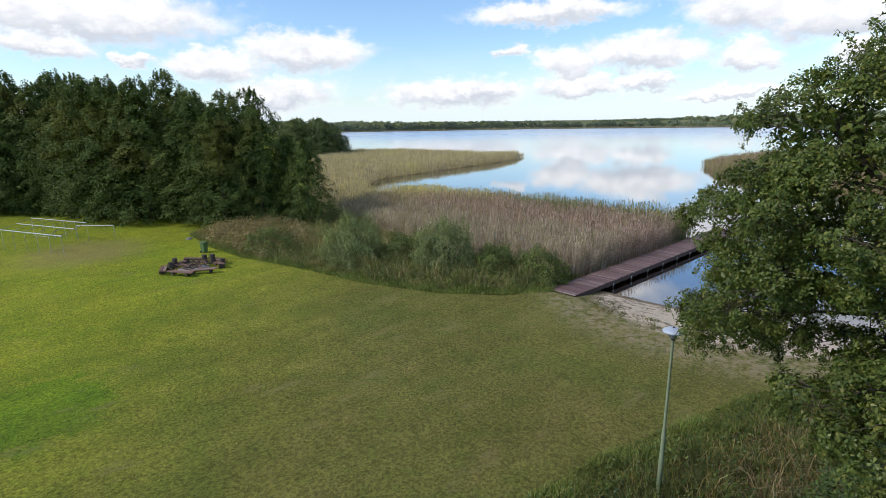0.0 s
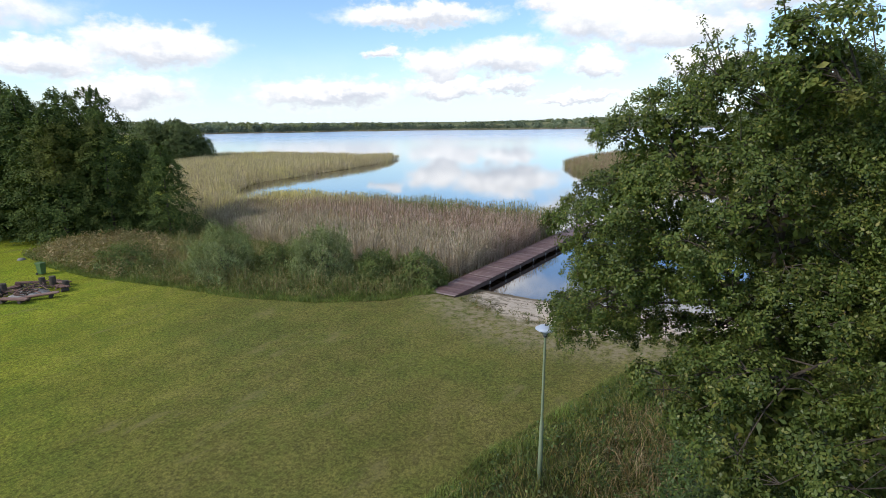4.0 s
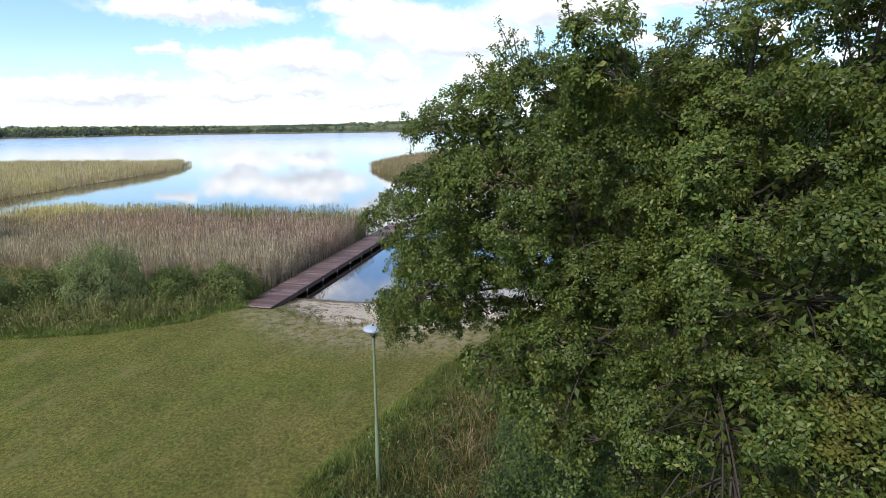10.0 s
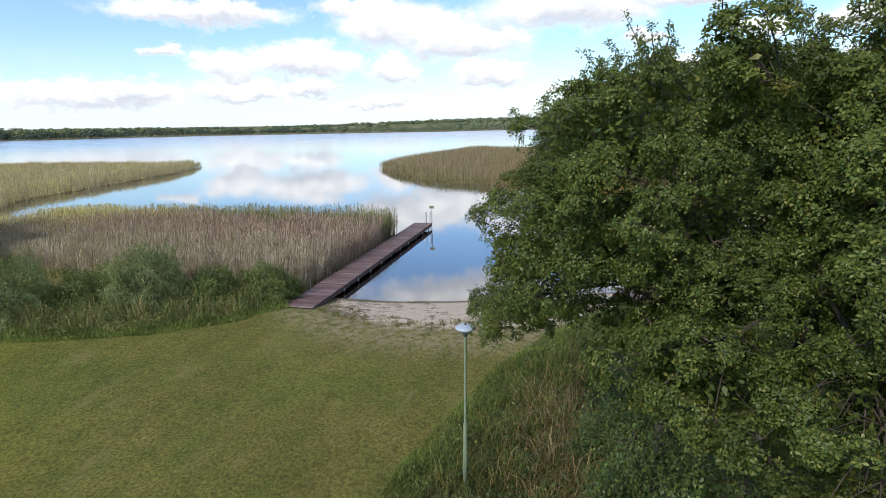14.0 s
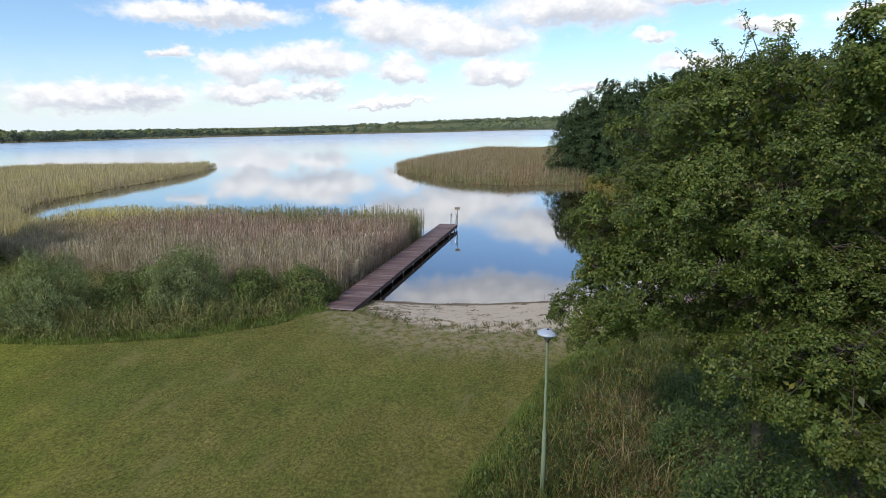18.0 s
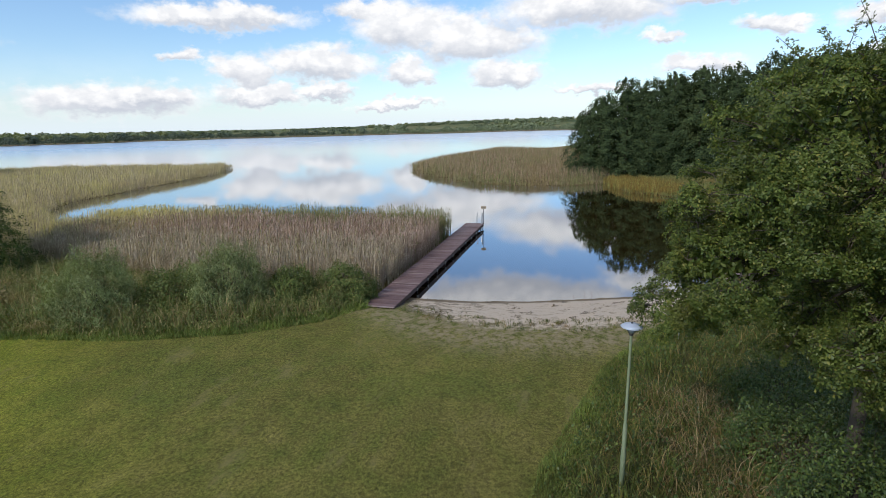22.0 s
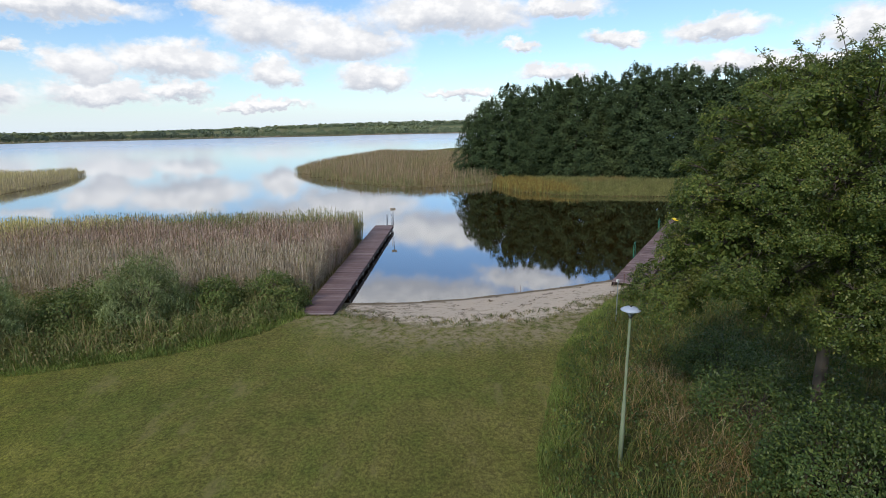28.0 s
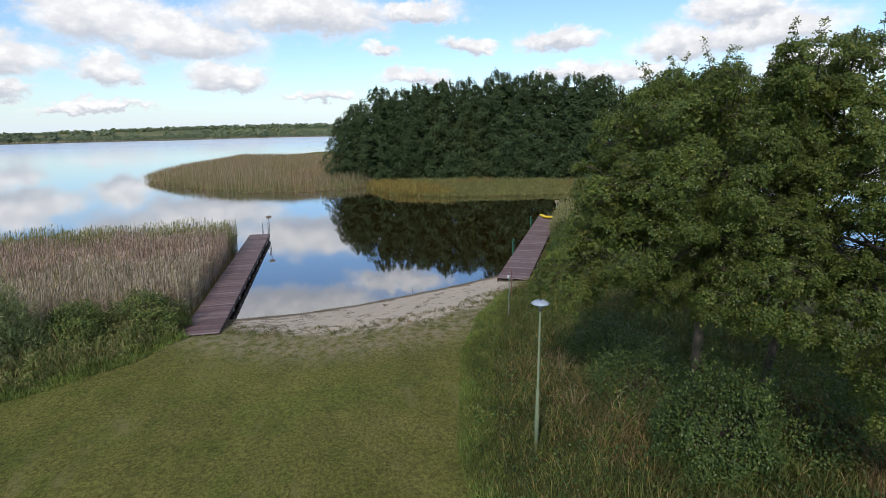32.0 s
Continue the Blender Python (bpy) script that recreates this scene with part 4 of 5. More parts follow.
alder((10.0, -0.15, 0.9), (9.8, -1.6, 11.8), [
    ((9.7, -2.3, 9.3), (2.0, 1.9, 1.8)), ((8.3, -3.2, 11.2), (1.3, 1.2, 1.1)), ((8.1, -2.8, 7.9), (2.0, 2.2, 1.5)), ((8.9, 1.0, 6.1), (1.3, 1.3, 0.8)), ((6.7, -3.7, 8.6), (1.5, 1.6, 1.5)), ((6.3, -3.6, 6.0), (1.4, 1.5, 1.2)), ((6.5, -1.4, 4.5), (1.4, 1.4, 0.9)), ((7.9, -1.3, 5.9), (1.7, 1.8, 1.1)),
    ((8.0, -4.4, 10.7), (1.8, 1.8, 1.7)), ((10.2, -1.8, 11.2), (1.1, 1.1, 0.9)), ((9.6, -3.6, 6.4), (2.0, 1.9, 1.4)), ((9.0, 0.7, 11.2), (0.35, 0.35, 0.7))],
    0.073, "second alder with loose yellowing foliage beside the first", 32, 0.13, 0.86, 24)


# ---- shrubs ----
def shrub(name, place, size, count, leaf, mat, label, seed, shape="slim", stems=40):
    rng = np.random.default_rng(seed)
    ob = thing(name, place, label, "bush", "bushes by the reeds" if mat == WILLOW else "")
    g = rng.normal(size=(stems, 3))
    g[:, 2] = np.abs(g[:, 2]) * 0.9 + 0.15
    g /= np.linalg.norm(g, axis=1)[:, None]
    ends = g * np.array(size) * rng.uniform(0.55, 1.0, (stems, 1)) * (1 + 0.12 * np.sin(g[:, :1] * 6 + seed))
    items = [(np.stack([e * 0.02, e * 0.5 + [0, 0, 0.2], e]), np.array([0.02, 0.012, 0.004])) for e in ends]
    v, f = tubes(items, 5)
    solid("stem", np_mesh("stem", v, f), BARK, ob)
    n = count
    d = rng.normal(size=(n, 3))
    d[:, 2] = np.abs(d[:, 2]) * 0.9 - 0.12
    d /= np.linalg.norm(d, axis=1)[:, None]
    lump = 1 + 0.17 * np.sin(d[:, 0] * 7 + seed) * np.cos(d[:, 1] * 6 + 2 * seed) + 0.10 * np.sin(d[:, 2] * 11 + d[:, 0] * 9)
    shoots = 1 + 0.10 * np.sin(d[:, 0] * 31 + seed) * np.sin(d[:, 1] * 29) * np.clip(d[:, 2] + 0.4, 0, 1)
    r = lump * shoots * rng.uniform(0.45, 1.0, n) ** 0.3 + rng.normal(size=n) * 0.02
    at = d * np.array(size) * r[:, None]
    at[:, 2] = np.maximum(at[:, 2], rng.uniform(0.03, 0.3, n))
    nrm = d * 0.7 + rng.normal(size=(n, 3)) * 0.55 + np.array([[0, 0, 0.25]])
    along = d * 0.6 + np.array([[0, 0, 0.7]]) + rng.normal(size=(n, 3)) * 0.4
    solid("foliage", leaf_mesh("foliage", at, nrm, leaf * rng.uniform(0.7, 1.3, n), rng, shape, along), mat, ob)
    return ob


def ground_at(x, y):
    return (x, y, max(float(height(x, y)[0]), 0.0))


shrub("willow_bush", ground_at(20.2, 32.2), (2.1, 2.5, 3.5), 22000, 0.10, WILLOW, "rounded grey-green willow bush at the edge of the lawn", 41, stems=70)
shrub("willow_bush", ground_at(23.4, 26.2), (2.1, 2.3, 3.4), 23000, 0.10, WILLOW, "pale grey-green willow bush in front of dry reeds", 42, stems=80)
shrub("dark_bush", ground_at(22.6, 29.2), (2.0, 2.2, 2.2), 13000, 0.085, SCRUB, "low dark green bush among tall weeds", 46, "lozenge")
shrub("dark_bush", ground_at(25.0, 23.2), (1.6, 1.6, 1.9), 13000, 0.085, SCRUB, "low dark green bush before the reeds", 47, "lozenge")
shrub("dark_bush", ground_at(26.2, 20.6), (1.6, 1.9, 2.0), 13000, 0.085, SCRUB, "dark green bush beside the jetty", 43, "lozenge")
shrub("dark_bush", ground_at(17.6, 40.0), (1.8, 2.6, 1.9), 13000, 0.085, SCRUB, "scrubby green bush at the lawn's far edge", 48, "lozenge")
shrub("undergrowth_bush", ground_at(10.0, 1.0), (1.5, 1.8, 3.2), 23000, 0.085, SHRUB, "leafy green bush growing round the foot of the alder", 44, "obovate", 60)
shrub("undergrowth_bush", ground_at(10.2, -2.2), (1.8, 1.8, 2.4), 9000, 0.075, SHRUB, "leafy green bush in the shade of the alders", 45, "round")
shrub("undergrowth_bush", ground_at(13.6, 1.2), (1.7, 1.9, 2.3), 12000, 0.08, SHRUB, "dark green bush in the shade behind the alder's trunk", 56, "obovate", 50)
shrub("undergrowth_bush", ground_at(16.6, 0.6), (1.9, 1.9, 2.0), 9000, 0.085, SHRUB, "low dark bush on the shaded bank", 57, "obovate", 50)
for k, (x, y, s) in enumerate(((36.0, -6.4, 0.9), (41.2, -9.2, 1.15), (46, -11.4, 1.2), (50.5, -15.5, 1.3), (43, -14, 1.8), (37, -12, 1.9))):
    shrub("shore_bush", ground_at(x, y), (1.5 * s, 1.5 * s, 1.6 * s), 3500, 0.10, SHRUB, "green bush crowding the bank beside the jetty", 50 + k, "round")


# ---- reeds, weeds and long grass ----
def lay(xy):
    h = height(xy[:, 0], xy[:, 1])
    return np.concatenate([xy, np.maximum(h, -0.1)[:, None]], 1)


def stuff(name, me, mat, label, category):
    return tagged(solid(name, me, mat), label, category, kind="stuff")


def reed_mesh(name, xy, tall, width, rng, plume=True, rim=None):
    """Reeds: a tapering stalk with two hanging leaves and a plume on top."""
    base = lay(xy)
    n = len(base)
    h = tall * rng.uniform(0.66, 1.16, n) * (1 + 0.07 * np.sin(xy[:, 0] * 0.8 + 1.7 * np.sin(xy[:, 1] * 0.6)) + 0.05 * np.sin(xy[:, 1] * 1.9 + xy[:, 0]))
    if rim is not None:
        k = 1 - 5.0 / np.hypot(xy[:, 0], xy[:, 1])
        h *= 0.42 + 0.58 * step(-4.5, 1.5, signed(rim, xy[:, 0] * k, xy[:, 1] * k))
        h *= 0.72 + 0.28 * step(0.0, 2.5, signed(rim, xy[:, 0], xy[:, 1]))
    a = rng.uniform(0, 2 * np.pi, n)
    side = np.stack([np.cos(a), np.sin(a), 0 * a], 1) * (width / 2)
    b = rng.normal(size=(n, 2)) * 0.07 + np.array([[0.05, -0.03]])
    tip = base + np.concatenate([b * h[:, None], h[:, None]], 1)
    mid = base * 0.42 + tip * 0.58
    V = [base - side, base + side, tip + side * 0.5, tip - side * 0.5]
    F = [(0, 1, 2, 3)]
    for k in range(2):
        c = rng.uniform(0, 2 * np.pi, n)
        out = np.stack([np.cos(c), np.sin(c), 0 * c], 1) * rng.uniform(0.18, 0.42, n)[:, None]
        root = base + (tip - base) * rng.uniform(0.35, 0.8, n)[:, None]
        up = np.array([[0, 0, 1.0]]) * rng.uniform(0.05, 0.35, n)[:, None]
        V += [root - [0, 0, 0.03], root + [0, 0, 0.03], root + out + up]
        F.append((4 + 3 * k, 5 + 3 * k, 6 + 3 * k))
    k = 10
    if plume:
        V += [tip - side * 0.4, tip + side * 1.7 + [0, 0, 0.1], tip + [0.04, -0.02, 0.26], tip - side * 1.7 + [0, 0, 0.1]]
        k = 14
    P = np.stack(V, 1).reshape(-1, 3)
    o = (np.arange(n) * k)[:, None]
    quads = [o + np.array([F[0]])] + ([o + np.array([[10, 11, 12, 13]])] if plume else [])
    return np_mesh(name, P, np.concatenate(quads), np.concatenate([o + np.array([F[1]]), o + np.array([F[2]])]))


rng = np.random.default_rng(7)
xy = scatter(REED_BAY, 52000, rng)
depth = xy[:, 0] + rng.normal(size=len(xy)) * 1.1 + 0.9 * np.sin(xy[:, 1] * 0.45) + 0.7 * np.sin(xy[:, 1] * 1.1 + 1)
gold = xy[:, 1] + 1.2 * (xy[:, 0] - 36) + rng.normal(size=len(xy)) * 3.5 > 50.5
green = (depth > 42.8) & (rng.uniform(size=len(xy)) < 0.8) & ~gold | (rng.uniform(size=len(xy)) < 0.04)
gold &= ~green
pale = ~green & ~gold & (depth < 34.5)
stuff("pale_reed_bed", reed_mesh("pale_reed_bed", xy[pale], 2.0, 0.028, rng), REEDS, "dense bed of pale pinkish dry reeds", "reeds")
stuff("brown_reed_bed", reed_mesh("brown_reed_bed", xy[~green & ~pale & ~gold], 2.1, 0.028, rng), REED_BROWN, "dense bed of brown reeds with feathery tops", "reeds")
stuff("golden_reed_bed", reed_mesh("golden_reed_bed", xy[gold], 2.1, 0.034, rng), REED_GOLD, "golden reeds towards the headland", "reeds")
stuff("green_reed_bed", reed_mesh("green_reed_bed", xy[green], 2.3, 0.03, rng), REED_GREEN, "greener reeds along the open water", "reeds")
xy = scatter(REED_HEAD, 56000, rng)
green = rng.uniform(size=len(xy)) < 0.62
stuff("headland_reeds", reed_mesh("headland_reeds", xy[green], 2.0, 0.05, rng, False, REED_HEAD), REED_GOLD, "yellow-green reed bed on a low headland", "reeds")
stuff("headland_dry_reeds", reed_mesh("headland_dry_reeds", xy[~green], 1.9, 0.05, rng, False, REED_HEAD), REEDS, "pale dry reeds on a low headland", "reeds")
xy = scatter(REED_SPIT, 44000, rng)
k = 1 - 7.0 / np.hypot(xy[:, 0], xy[:, 1])
green = rng.uniform(size=len(xy)) < 0.35 + 0.4 * step(1.0, -4.0, signed(REED_SPIT, xy[:, 0] * k, xy[:, 1] * k))
stuff("spit_reeds", reed_mesh("spit_reeds", xy[~green], 2.1, 0.045, rng, False, REED_SPIT), SPIT_REED, "brown reed bed reaching out into the lake", "reeds")
stuff("spit_green_reeds", reed_mesh("spit_green_reeds", xy[green], 2.1, 0.045, rng, False, REED_SPIT), REED_GREEN, "greener reeds among the brown ones", "reeds")
xy = scatter(REED_COVE, 30000, rng)
rust = signed([(98, 5), (90, 5), (84, 3), (79, 1), (77, -6), (84, -7), (95, -2)], xy[:, 0], xy[:, 1]) > rng.normal(size=len(xy)) * 1.2
stuff("rusty_reeds", reed_mesh("rusty_reeds", xy[rust], 1.1, 0.06, rng, False), RUST_REED, "rust-coloured reeds at the tip of the wood", "reeds")
stuff("cove_reeds", reed_mesh("cove_reeds", xy[~rust], 1.3, 0.045, rng, False, REED_COVE), COVE_REED, "short green and rusty reeds at the foot of the wood", "reeds")


def weed_patch(name, poly, count, tall, width, mat, label, rng, lean=0.5):
    xy = scatter(poly, count, rng)
    d = signed(poly, xy[:, 0], xy[:, 1])
    h = tall * rng.uniform(0.45, 1.15, count) * (0.45 + 0.55 * step(0, 1.6, d)) * (0.75 + 0.4 * np.sin(xy[:, 0] * 1.3 + 2 * np.sin(xy[:, 1] * 0.9)) ** 2)
    h *= 0.55 + 0.75 * (0.5 + 0.5 * np.sin(xy[:, 0] * 2.3 + 1.1 * np.sin(xy[:, 1] * 1.7)) * np.cos(xy[:, 1] * 1.9 + xy[:, 0] * 0.6))
    return stuff(name, blade_mesh(name, lay(xy), h, np.full(count, width), rng.uniform(0.1, 2 * lean, count), rng), mat, label, "weeds")


def leafy_patch(name, poly, plants, per, tall, leaf, mat, label, rng, shape="lozenge"):
    xy = scatter(poly, plants, rng, 0.15)
    base = lay(xy)
    h = tall * rng.uniform(0.5, 1.1, plants) * (0.5 + 0.5 * step(0, 1.8, signed(poly, xy[:, 0], xy[:, 1])))
    n = plants * per
    at = np.repeat(base, per, 0)
    up = rng.uniform(0.1, 1.0, n)
    at = at + np.concatenate([rng.normal(size=(n, 2)) * 0.16, (up * np.repeat(h, per))[:, None]], 1)
    nrm = rng.normal(size=(n, 3)) * 0.7 + np.array([[0, 0, 0.6]])
    return stuff(name, leaf_mesh(name, at, nrm, leaf * rng.uniform(0.6, 1.3, n), rng, shape), mat, label, "weeds")


WEED_NEAR = [p for p in WEED_RIGHT[:7]] + [(2.5, 6), (4, -8), (12, -12), (26, -10), (34, -5), (33, -2.4), (30, -1.2)]
weed_patch("weed_strip", WEED_LEFT, 19000, 1.15, 0.05, WEEDS, "tall green and brown weeds between lawn and reeds", rng)
leafy_patch("weed_strip_leaves", WEED_LEFT, 7000, 13, 1.05, 0.085, WEEDS, "nettles and docks among the tall weeds", rng)
leafy_patch("brown_weeds", [(15.8, 38), (15.2, 47.5), (15.5, 51), (23, 51), (24, 44), (21, 38)], 3200, 9, 1.5, 0.13, WEED_BROWN, "brown seeding docks and grasses before the wood", rng)
weed_patch("rust_stalks", WEED_LEFT, 5000, 1.5, 0.03, WEED_BROWN, "brown seed stalks standing over the weeds", rng, 0.3)
RIM = [(24.9, 18.2), (22.0, 19.9), (19.6, 22.9), (17.8, 27.8), (16.9, 32.6), (15.1, 39.8), (14.5, 47.5), (16.0, 47.5), (16.7, 40.2), (18.5, 33.2), (19.4, 28.4), (21.1, 24.2), (23.2, 21.4), (25.6, 19.3)]
weed_patch("rim_grass", RIM, 17000, 0.5, 0.03, RIM_GRASS, "fresh green grass along the edge of the lawn", rng, 0.6)
RIM_RIGHT = [(28.0, 1.2), (24.2, 4.0), (19.9, 6.0), (16.2, 7.0), (12.8, 7.9), (8.0, 8.4), (8.0, 7.4), (12.4, 6.7), (15.7, 5.8), (19.4, 4.6), (23.4, 2.6), (27.4, 0.2)]
weed_patch("bank_rim_grass", RIM_RIGHT, 15000, 0.45, 0.018, RIM_GRASS, "lush green grass where the lawn meets the bank", rng, 0.6)
weed_patch("long_grass", WEED_NEAR, 52000, 0.75, 0.022, GRASS, "long rough grass with straw-coloured blades on the bank", rng, 0.7)
weed_patch("rough_grass", [(4, 8.2), (-8, 7.4), (-9, -11), (4.5, -9), (3.0, 6)], 17000, 0.6, 0.035, GRASS, "rough unmown grass on the bank", rng, 0.7)
DRY = [(17.5, 5.2), (14.5, 5.2), (11.5, 4.6), (9.6, 3.4), (9.5, -0.6), (12.5, -2.5), (15.5, 1.0), (18.5, 2.5)]
weed_patch("dry_stalks", DRY, 3200, 1.05, 0.016, STRAW, "straw-coloured dry stalks leaning among the grass", rng, 0.75)
weed_patch("dry_stalks_shade", [(13, -3), (11, -4.5), (7, -5), (7.5, -1.5), (9.5, -2.8), (12, -1.5)], 2600, 1.5, 0.016, STRAW, "tall dry stalks in the shade of the alders", rng, 0.35)
leafy_patch("bank_weeds", WEED_NEAR, 3600, 9, 0.75, 0.085, SHRUB, "low leafy weeds on the bank", rng)


# ---- litter and tufts on the beach ----
def beach_bits():
    rng = np.random.default_rng(17)
    xy = scatter(SAND, 9000, rng, 0.1)
    line = signed(SAND, xy[:, 0], xy[:, 1])
    drift = np.sin(xy[:, 1] * 1.9 + 2 * np.sin(xy[:, 0] * 2.1)) * np.sin(xy[:, 0] * 3.3 + np.sin(xy[:, 1] * 0.8)) + 0.5 * np.sin(xy[:, 1] * 4.7 + xy[:, 0] * 2.9)
    keep = drift + rng.normal(size=len(xy)) * 0.22 + 0.9 * step(1.8, 0.2, line) * (xy[:, 0] < 28) + 0.5 * step(12, 17, xy[:, 1]) > 0.95
    at = lay(xy[keep]) + np.array([[0, 0, 0.012]])
    n = len(at)
    nrm = rng.normal(size=(n, 3)) * 0.35 + np.array([[0, 0, 1.0]])
    stuff("beach_litter", leaf_mesh("beach_litter", at, nrm, rng.uniform(0.04, 0.15, n), rng, "slim"), LITTER, "dead brown leaves and reed scraps on the sand", "litter")
    edge = [(27.2, 17.0), (24.6, 16.6), (23.0, 13.3), (22.8, 10.5), (23.4, 7.0), (25.0, 3.6), (27.6, 1.2), (28.6, 1.6), (26.2, 4.6), (24.9, 7.6), (24.4, 11.0), (24.8, 13.6), (26.0, 15.8)]
    xy = scatter(edge, 5200, rng)
    clump = np.sin(xy[:, 0] * 4.1 + 2 * np.sin(xy[:, 1] * 3.0)) * np.sin(xy[:, 1] * 4.6 + xy[:, 0]) + rng.normal(size=len(xy)) * 0.3
    xy = xy[clump > 0.15]
    n = len(xy)
    stuff("beach_tufts", blade_mesh("beach_tufts", lay(xy), rng.uniform(0.06, 0.2, n), np.full(n, 0.022), rng.uniform(0.3, 1.2, n), rng), GRASS, "thin grass tufts growing into the sand", "grass")


beach_bits()


# ---- far shore ----
def far_wood(name, spots, label, seed, per=46, mat=None, wide=0.26):
    rng = np.random.default_rng(seed)
    c = np.array([(x, y, max(float(height(x, y)[0]), 0.2)) for x, y, _ in spots])
    tall = np.array([s[2] for s in spots])
    n = len(spots) * per
    g = rng.normal(size=(n, 3))
    g /= np.linalg.norm(g, axis=1)[:, None]
    k = np.repeat(tall, per)[:, None]
    at = np.repeat(c, per, 0) + np.array([[0, 0, 0.5]]) * k + g * np.array([0.6, 0.6, 0.5]) * k * rng.uniform(0.55, 1.0, (n, 1))
    nrm = g + np.array([[0, 0, 0.4]]) + rng.normal(size=(n, 3)) * 0.4
    return stuff(name, leaf_mesh(name, at, nrm, wide * k[:, 0] * rng.uniform(0.6, 1.2, n), rng, "lozenge"), mat or SHORE_HAZE_LEAF, label, "woods")


rng = np.random.default_rng(9)
spots, light = [], []
for _ in range(1300):
    a = rng.uniform(-24, 66)
    r = 650 + 80 * rng.uniform() ** 1.6
    r += 25 * math.sin(r * math.cos(radians(a)) * 0.011) + 18 * math.sin(r * math.sin(radians(a)) * 0.017 + 1)
    tall = rng.uniform(2.2, 6.6) * (0.75 + 0.35 * math.sin(a * 2.9 + 1.5 * math.sin(a * 1.3))) + 2.0 * max(0.0, math.sin(a * 1.1)) ** 10
    if a < 26 + 3 * math.sin(r):
        light.append((r * math.cos(radians(a)), r * math.sin(radians(a)), tall + 3.5 * min(1.0, (29 - a) / 20) * rng.uniform()))
    else:
        spots.append((r * math.cos(radians(a)), r * math.sin(radians(a)), tall + 1.5))
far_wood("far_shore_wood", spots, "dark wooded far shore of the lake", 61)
far_wood("far_hill_wood", light, "light green wooded hills on the far shore", 63, 46, HILL_HAZE_LEAF)
edge = []
for _ in range(1100):
    a = rng.uniform(-24, 66)
    r = 644 + 6 * rng.uniform()
    r += 25 * math.sin(r * math.cos(radians(a)) * 0.011) + 18 * math.sin(r * math.sin(radians(a)) * 0.017 + 1)
    edge.append((r * math.cos(radians(a)), r * math.sin(radians(a)), rng.uniform(0.7, 1.5)))
far_wood("far_shore_reeds", edge, "pale strip of reeds along the far shore", 64, 8, REEDS, 1.0)
spots = []
for k in range(60):
    a0, r0, wide = rng.uniform(-24, 66), rng.uniform(780, 1500), rng.uniform(2, 9)
    for _ in range(int(wide * 5)):
        a, r = a0 + wide * rng.uniform(-0.5, 0.5), r0 + rng.uniform(-20, 20)
        spots.append((r * math.cos(radians(a)), r * math.sin(radians(a)), rng.uniform(5, 8)))
far_wood("hill_wood", spots, "woods on the low hills beyond the lake", 62, 20, HILL_HAZE_LEAF, 0.6)


# ---- jetties ----
def jetty(name, start, angle, length, wide, top, label, first_pile, gap, seed, joint=16, pale=(0,)):
    ob = thing(name, (start[0], start[1], top), label, "jetty", "jetties", turn=angle)
    rng = np.random.default_rng(seed)
    for y in (-wide / 2 + 0.12, 0.0, wide / 2 - 0.12):
        part("beam", box((length - 0.05, 0.09, 0.17), (length / 2, y, -0.13)), BEAM, ob)
    # side boards, deepened so that they also stand for the shade under the deck
    for y in (-wide / 2 - 0.012, wide / 2 + 0.012):
        part("side_board", box((length, 0.025, 0.3), (length / 2, y, -0.16)), BEAM, ob)
    x = first_pile
    while x < length:
        for y in (-wide / 2 + 0.02, wide / 2 - 0.02):
            pile = part("pile", rod((x, y * 1.02, -1.6), (x, y * 1.02, -0.03), 0.055, 0.05), BEAM, ob)
            part("pile_sleeve", rod((x, y * 1.035, -0.36), (x, y * 1.035, -0.17), 0.062), PILE, pile, "pale sleeve on the pile")
        part("cross_beam", box((0.1, wide - 0.1, 0.12), (x, 0, -0.28)), BEAM, ob)
        x += gap
    plank_w, pitch = 0.132, 0.142
    shapes = []
    for k in range(4):
        bm = box((plank_w, wide + 0.06 + 0.015 * k, 0.036), (0, 0, 0), (0, 0, 0), 0.005)
        me = bpy.data.meshes.new("plank")
        bm.to_mesh(me), bm.free()
        me.materials.append(DECK_PALE if k == 3 else DECK)
        shapes.append(me)
    for k in range(int(length / pitch)):
        pl = new("plank", shapes[3 if k % joint in pale else rng.integers(3)])
        pl.parent = ob
        pl.matrix_basis = pose(0.07 + k * pitch, rng.normal() * 0.012, -0.02 + rng.normal() * 0.003, rng.normal() * 0.25, 0, rng.normal() * 0.35)
    return ob


pier = jetty("jetty", (24.95, 17.9), 0.0, 25.85, 1.75, 0.5, "long reddish-brown wooden jetty beside the reeds", 4.3, 2.25, 71)
BX, BY = 30.25, -0.05
B_TURN = math.degrees(math.atan2(-12.15, 22.65))
jetty("jetty", (BX, BY), B_TURN, 25.6, 1.95, 0.5, "brown wooden jetty on the wooded side of the bathing place", 3.0, 2.4, 72, 19, (0, 4))


def ladder(place, turn):
    ob = thing("bathing_ladder", place, "steel bathing ladder with curved handrails at the jetty's end", "ladder", turn=turn)
    for y in (-0.24, 0.24):
        pts = np.array([(-0.35, y, 0.0), (-0.34, y, 0.75), (-0.22, y, 1.05), (0.0, y, 1.12), (0.16, y, 0.95), (0.2, y, 0.4), (0.2, y, -0.9)])
        v, f = tube(pts, np.full(len(pts), 0.032), 8)
        solid("handrail", np_mesh("handrail", v, f, smooth=True), STEEL, ob)
    for z in (-0.15, -0.42, -0.69):
        part("rung", rod((0.2, -0.24, z), (0.2, 0.24, z), 0.018), STEEL, ob)
    return ob


ladder((50.62, 17.35, 0.5), 0)


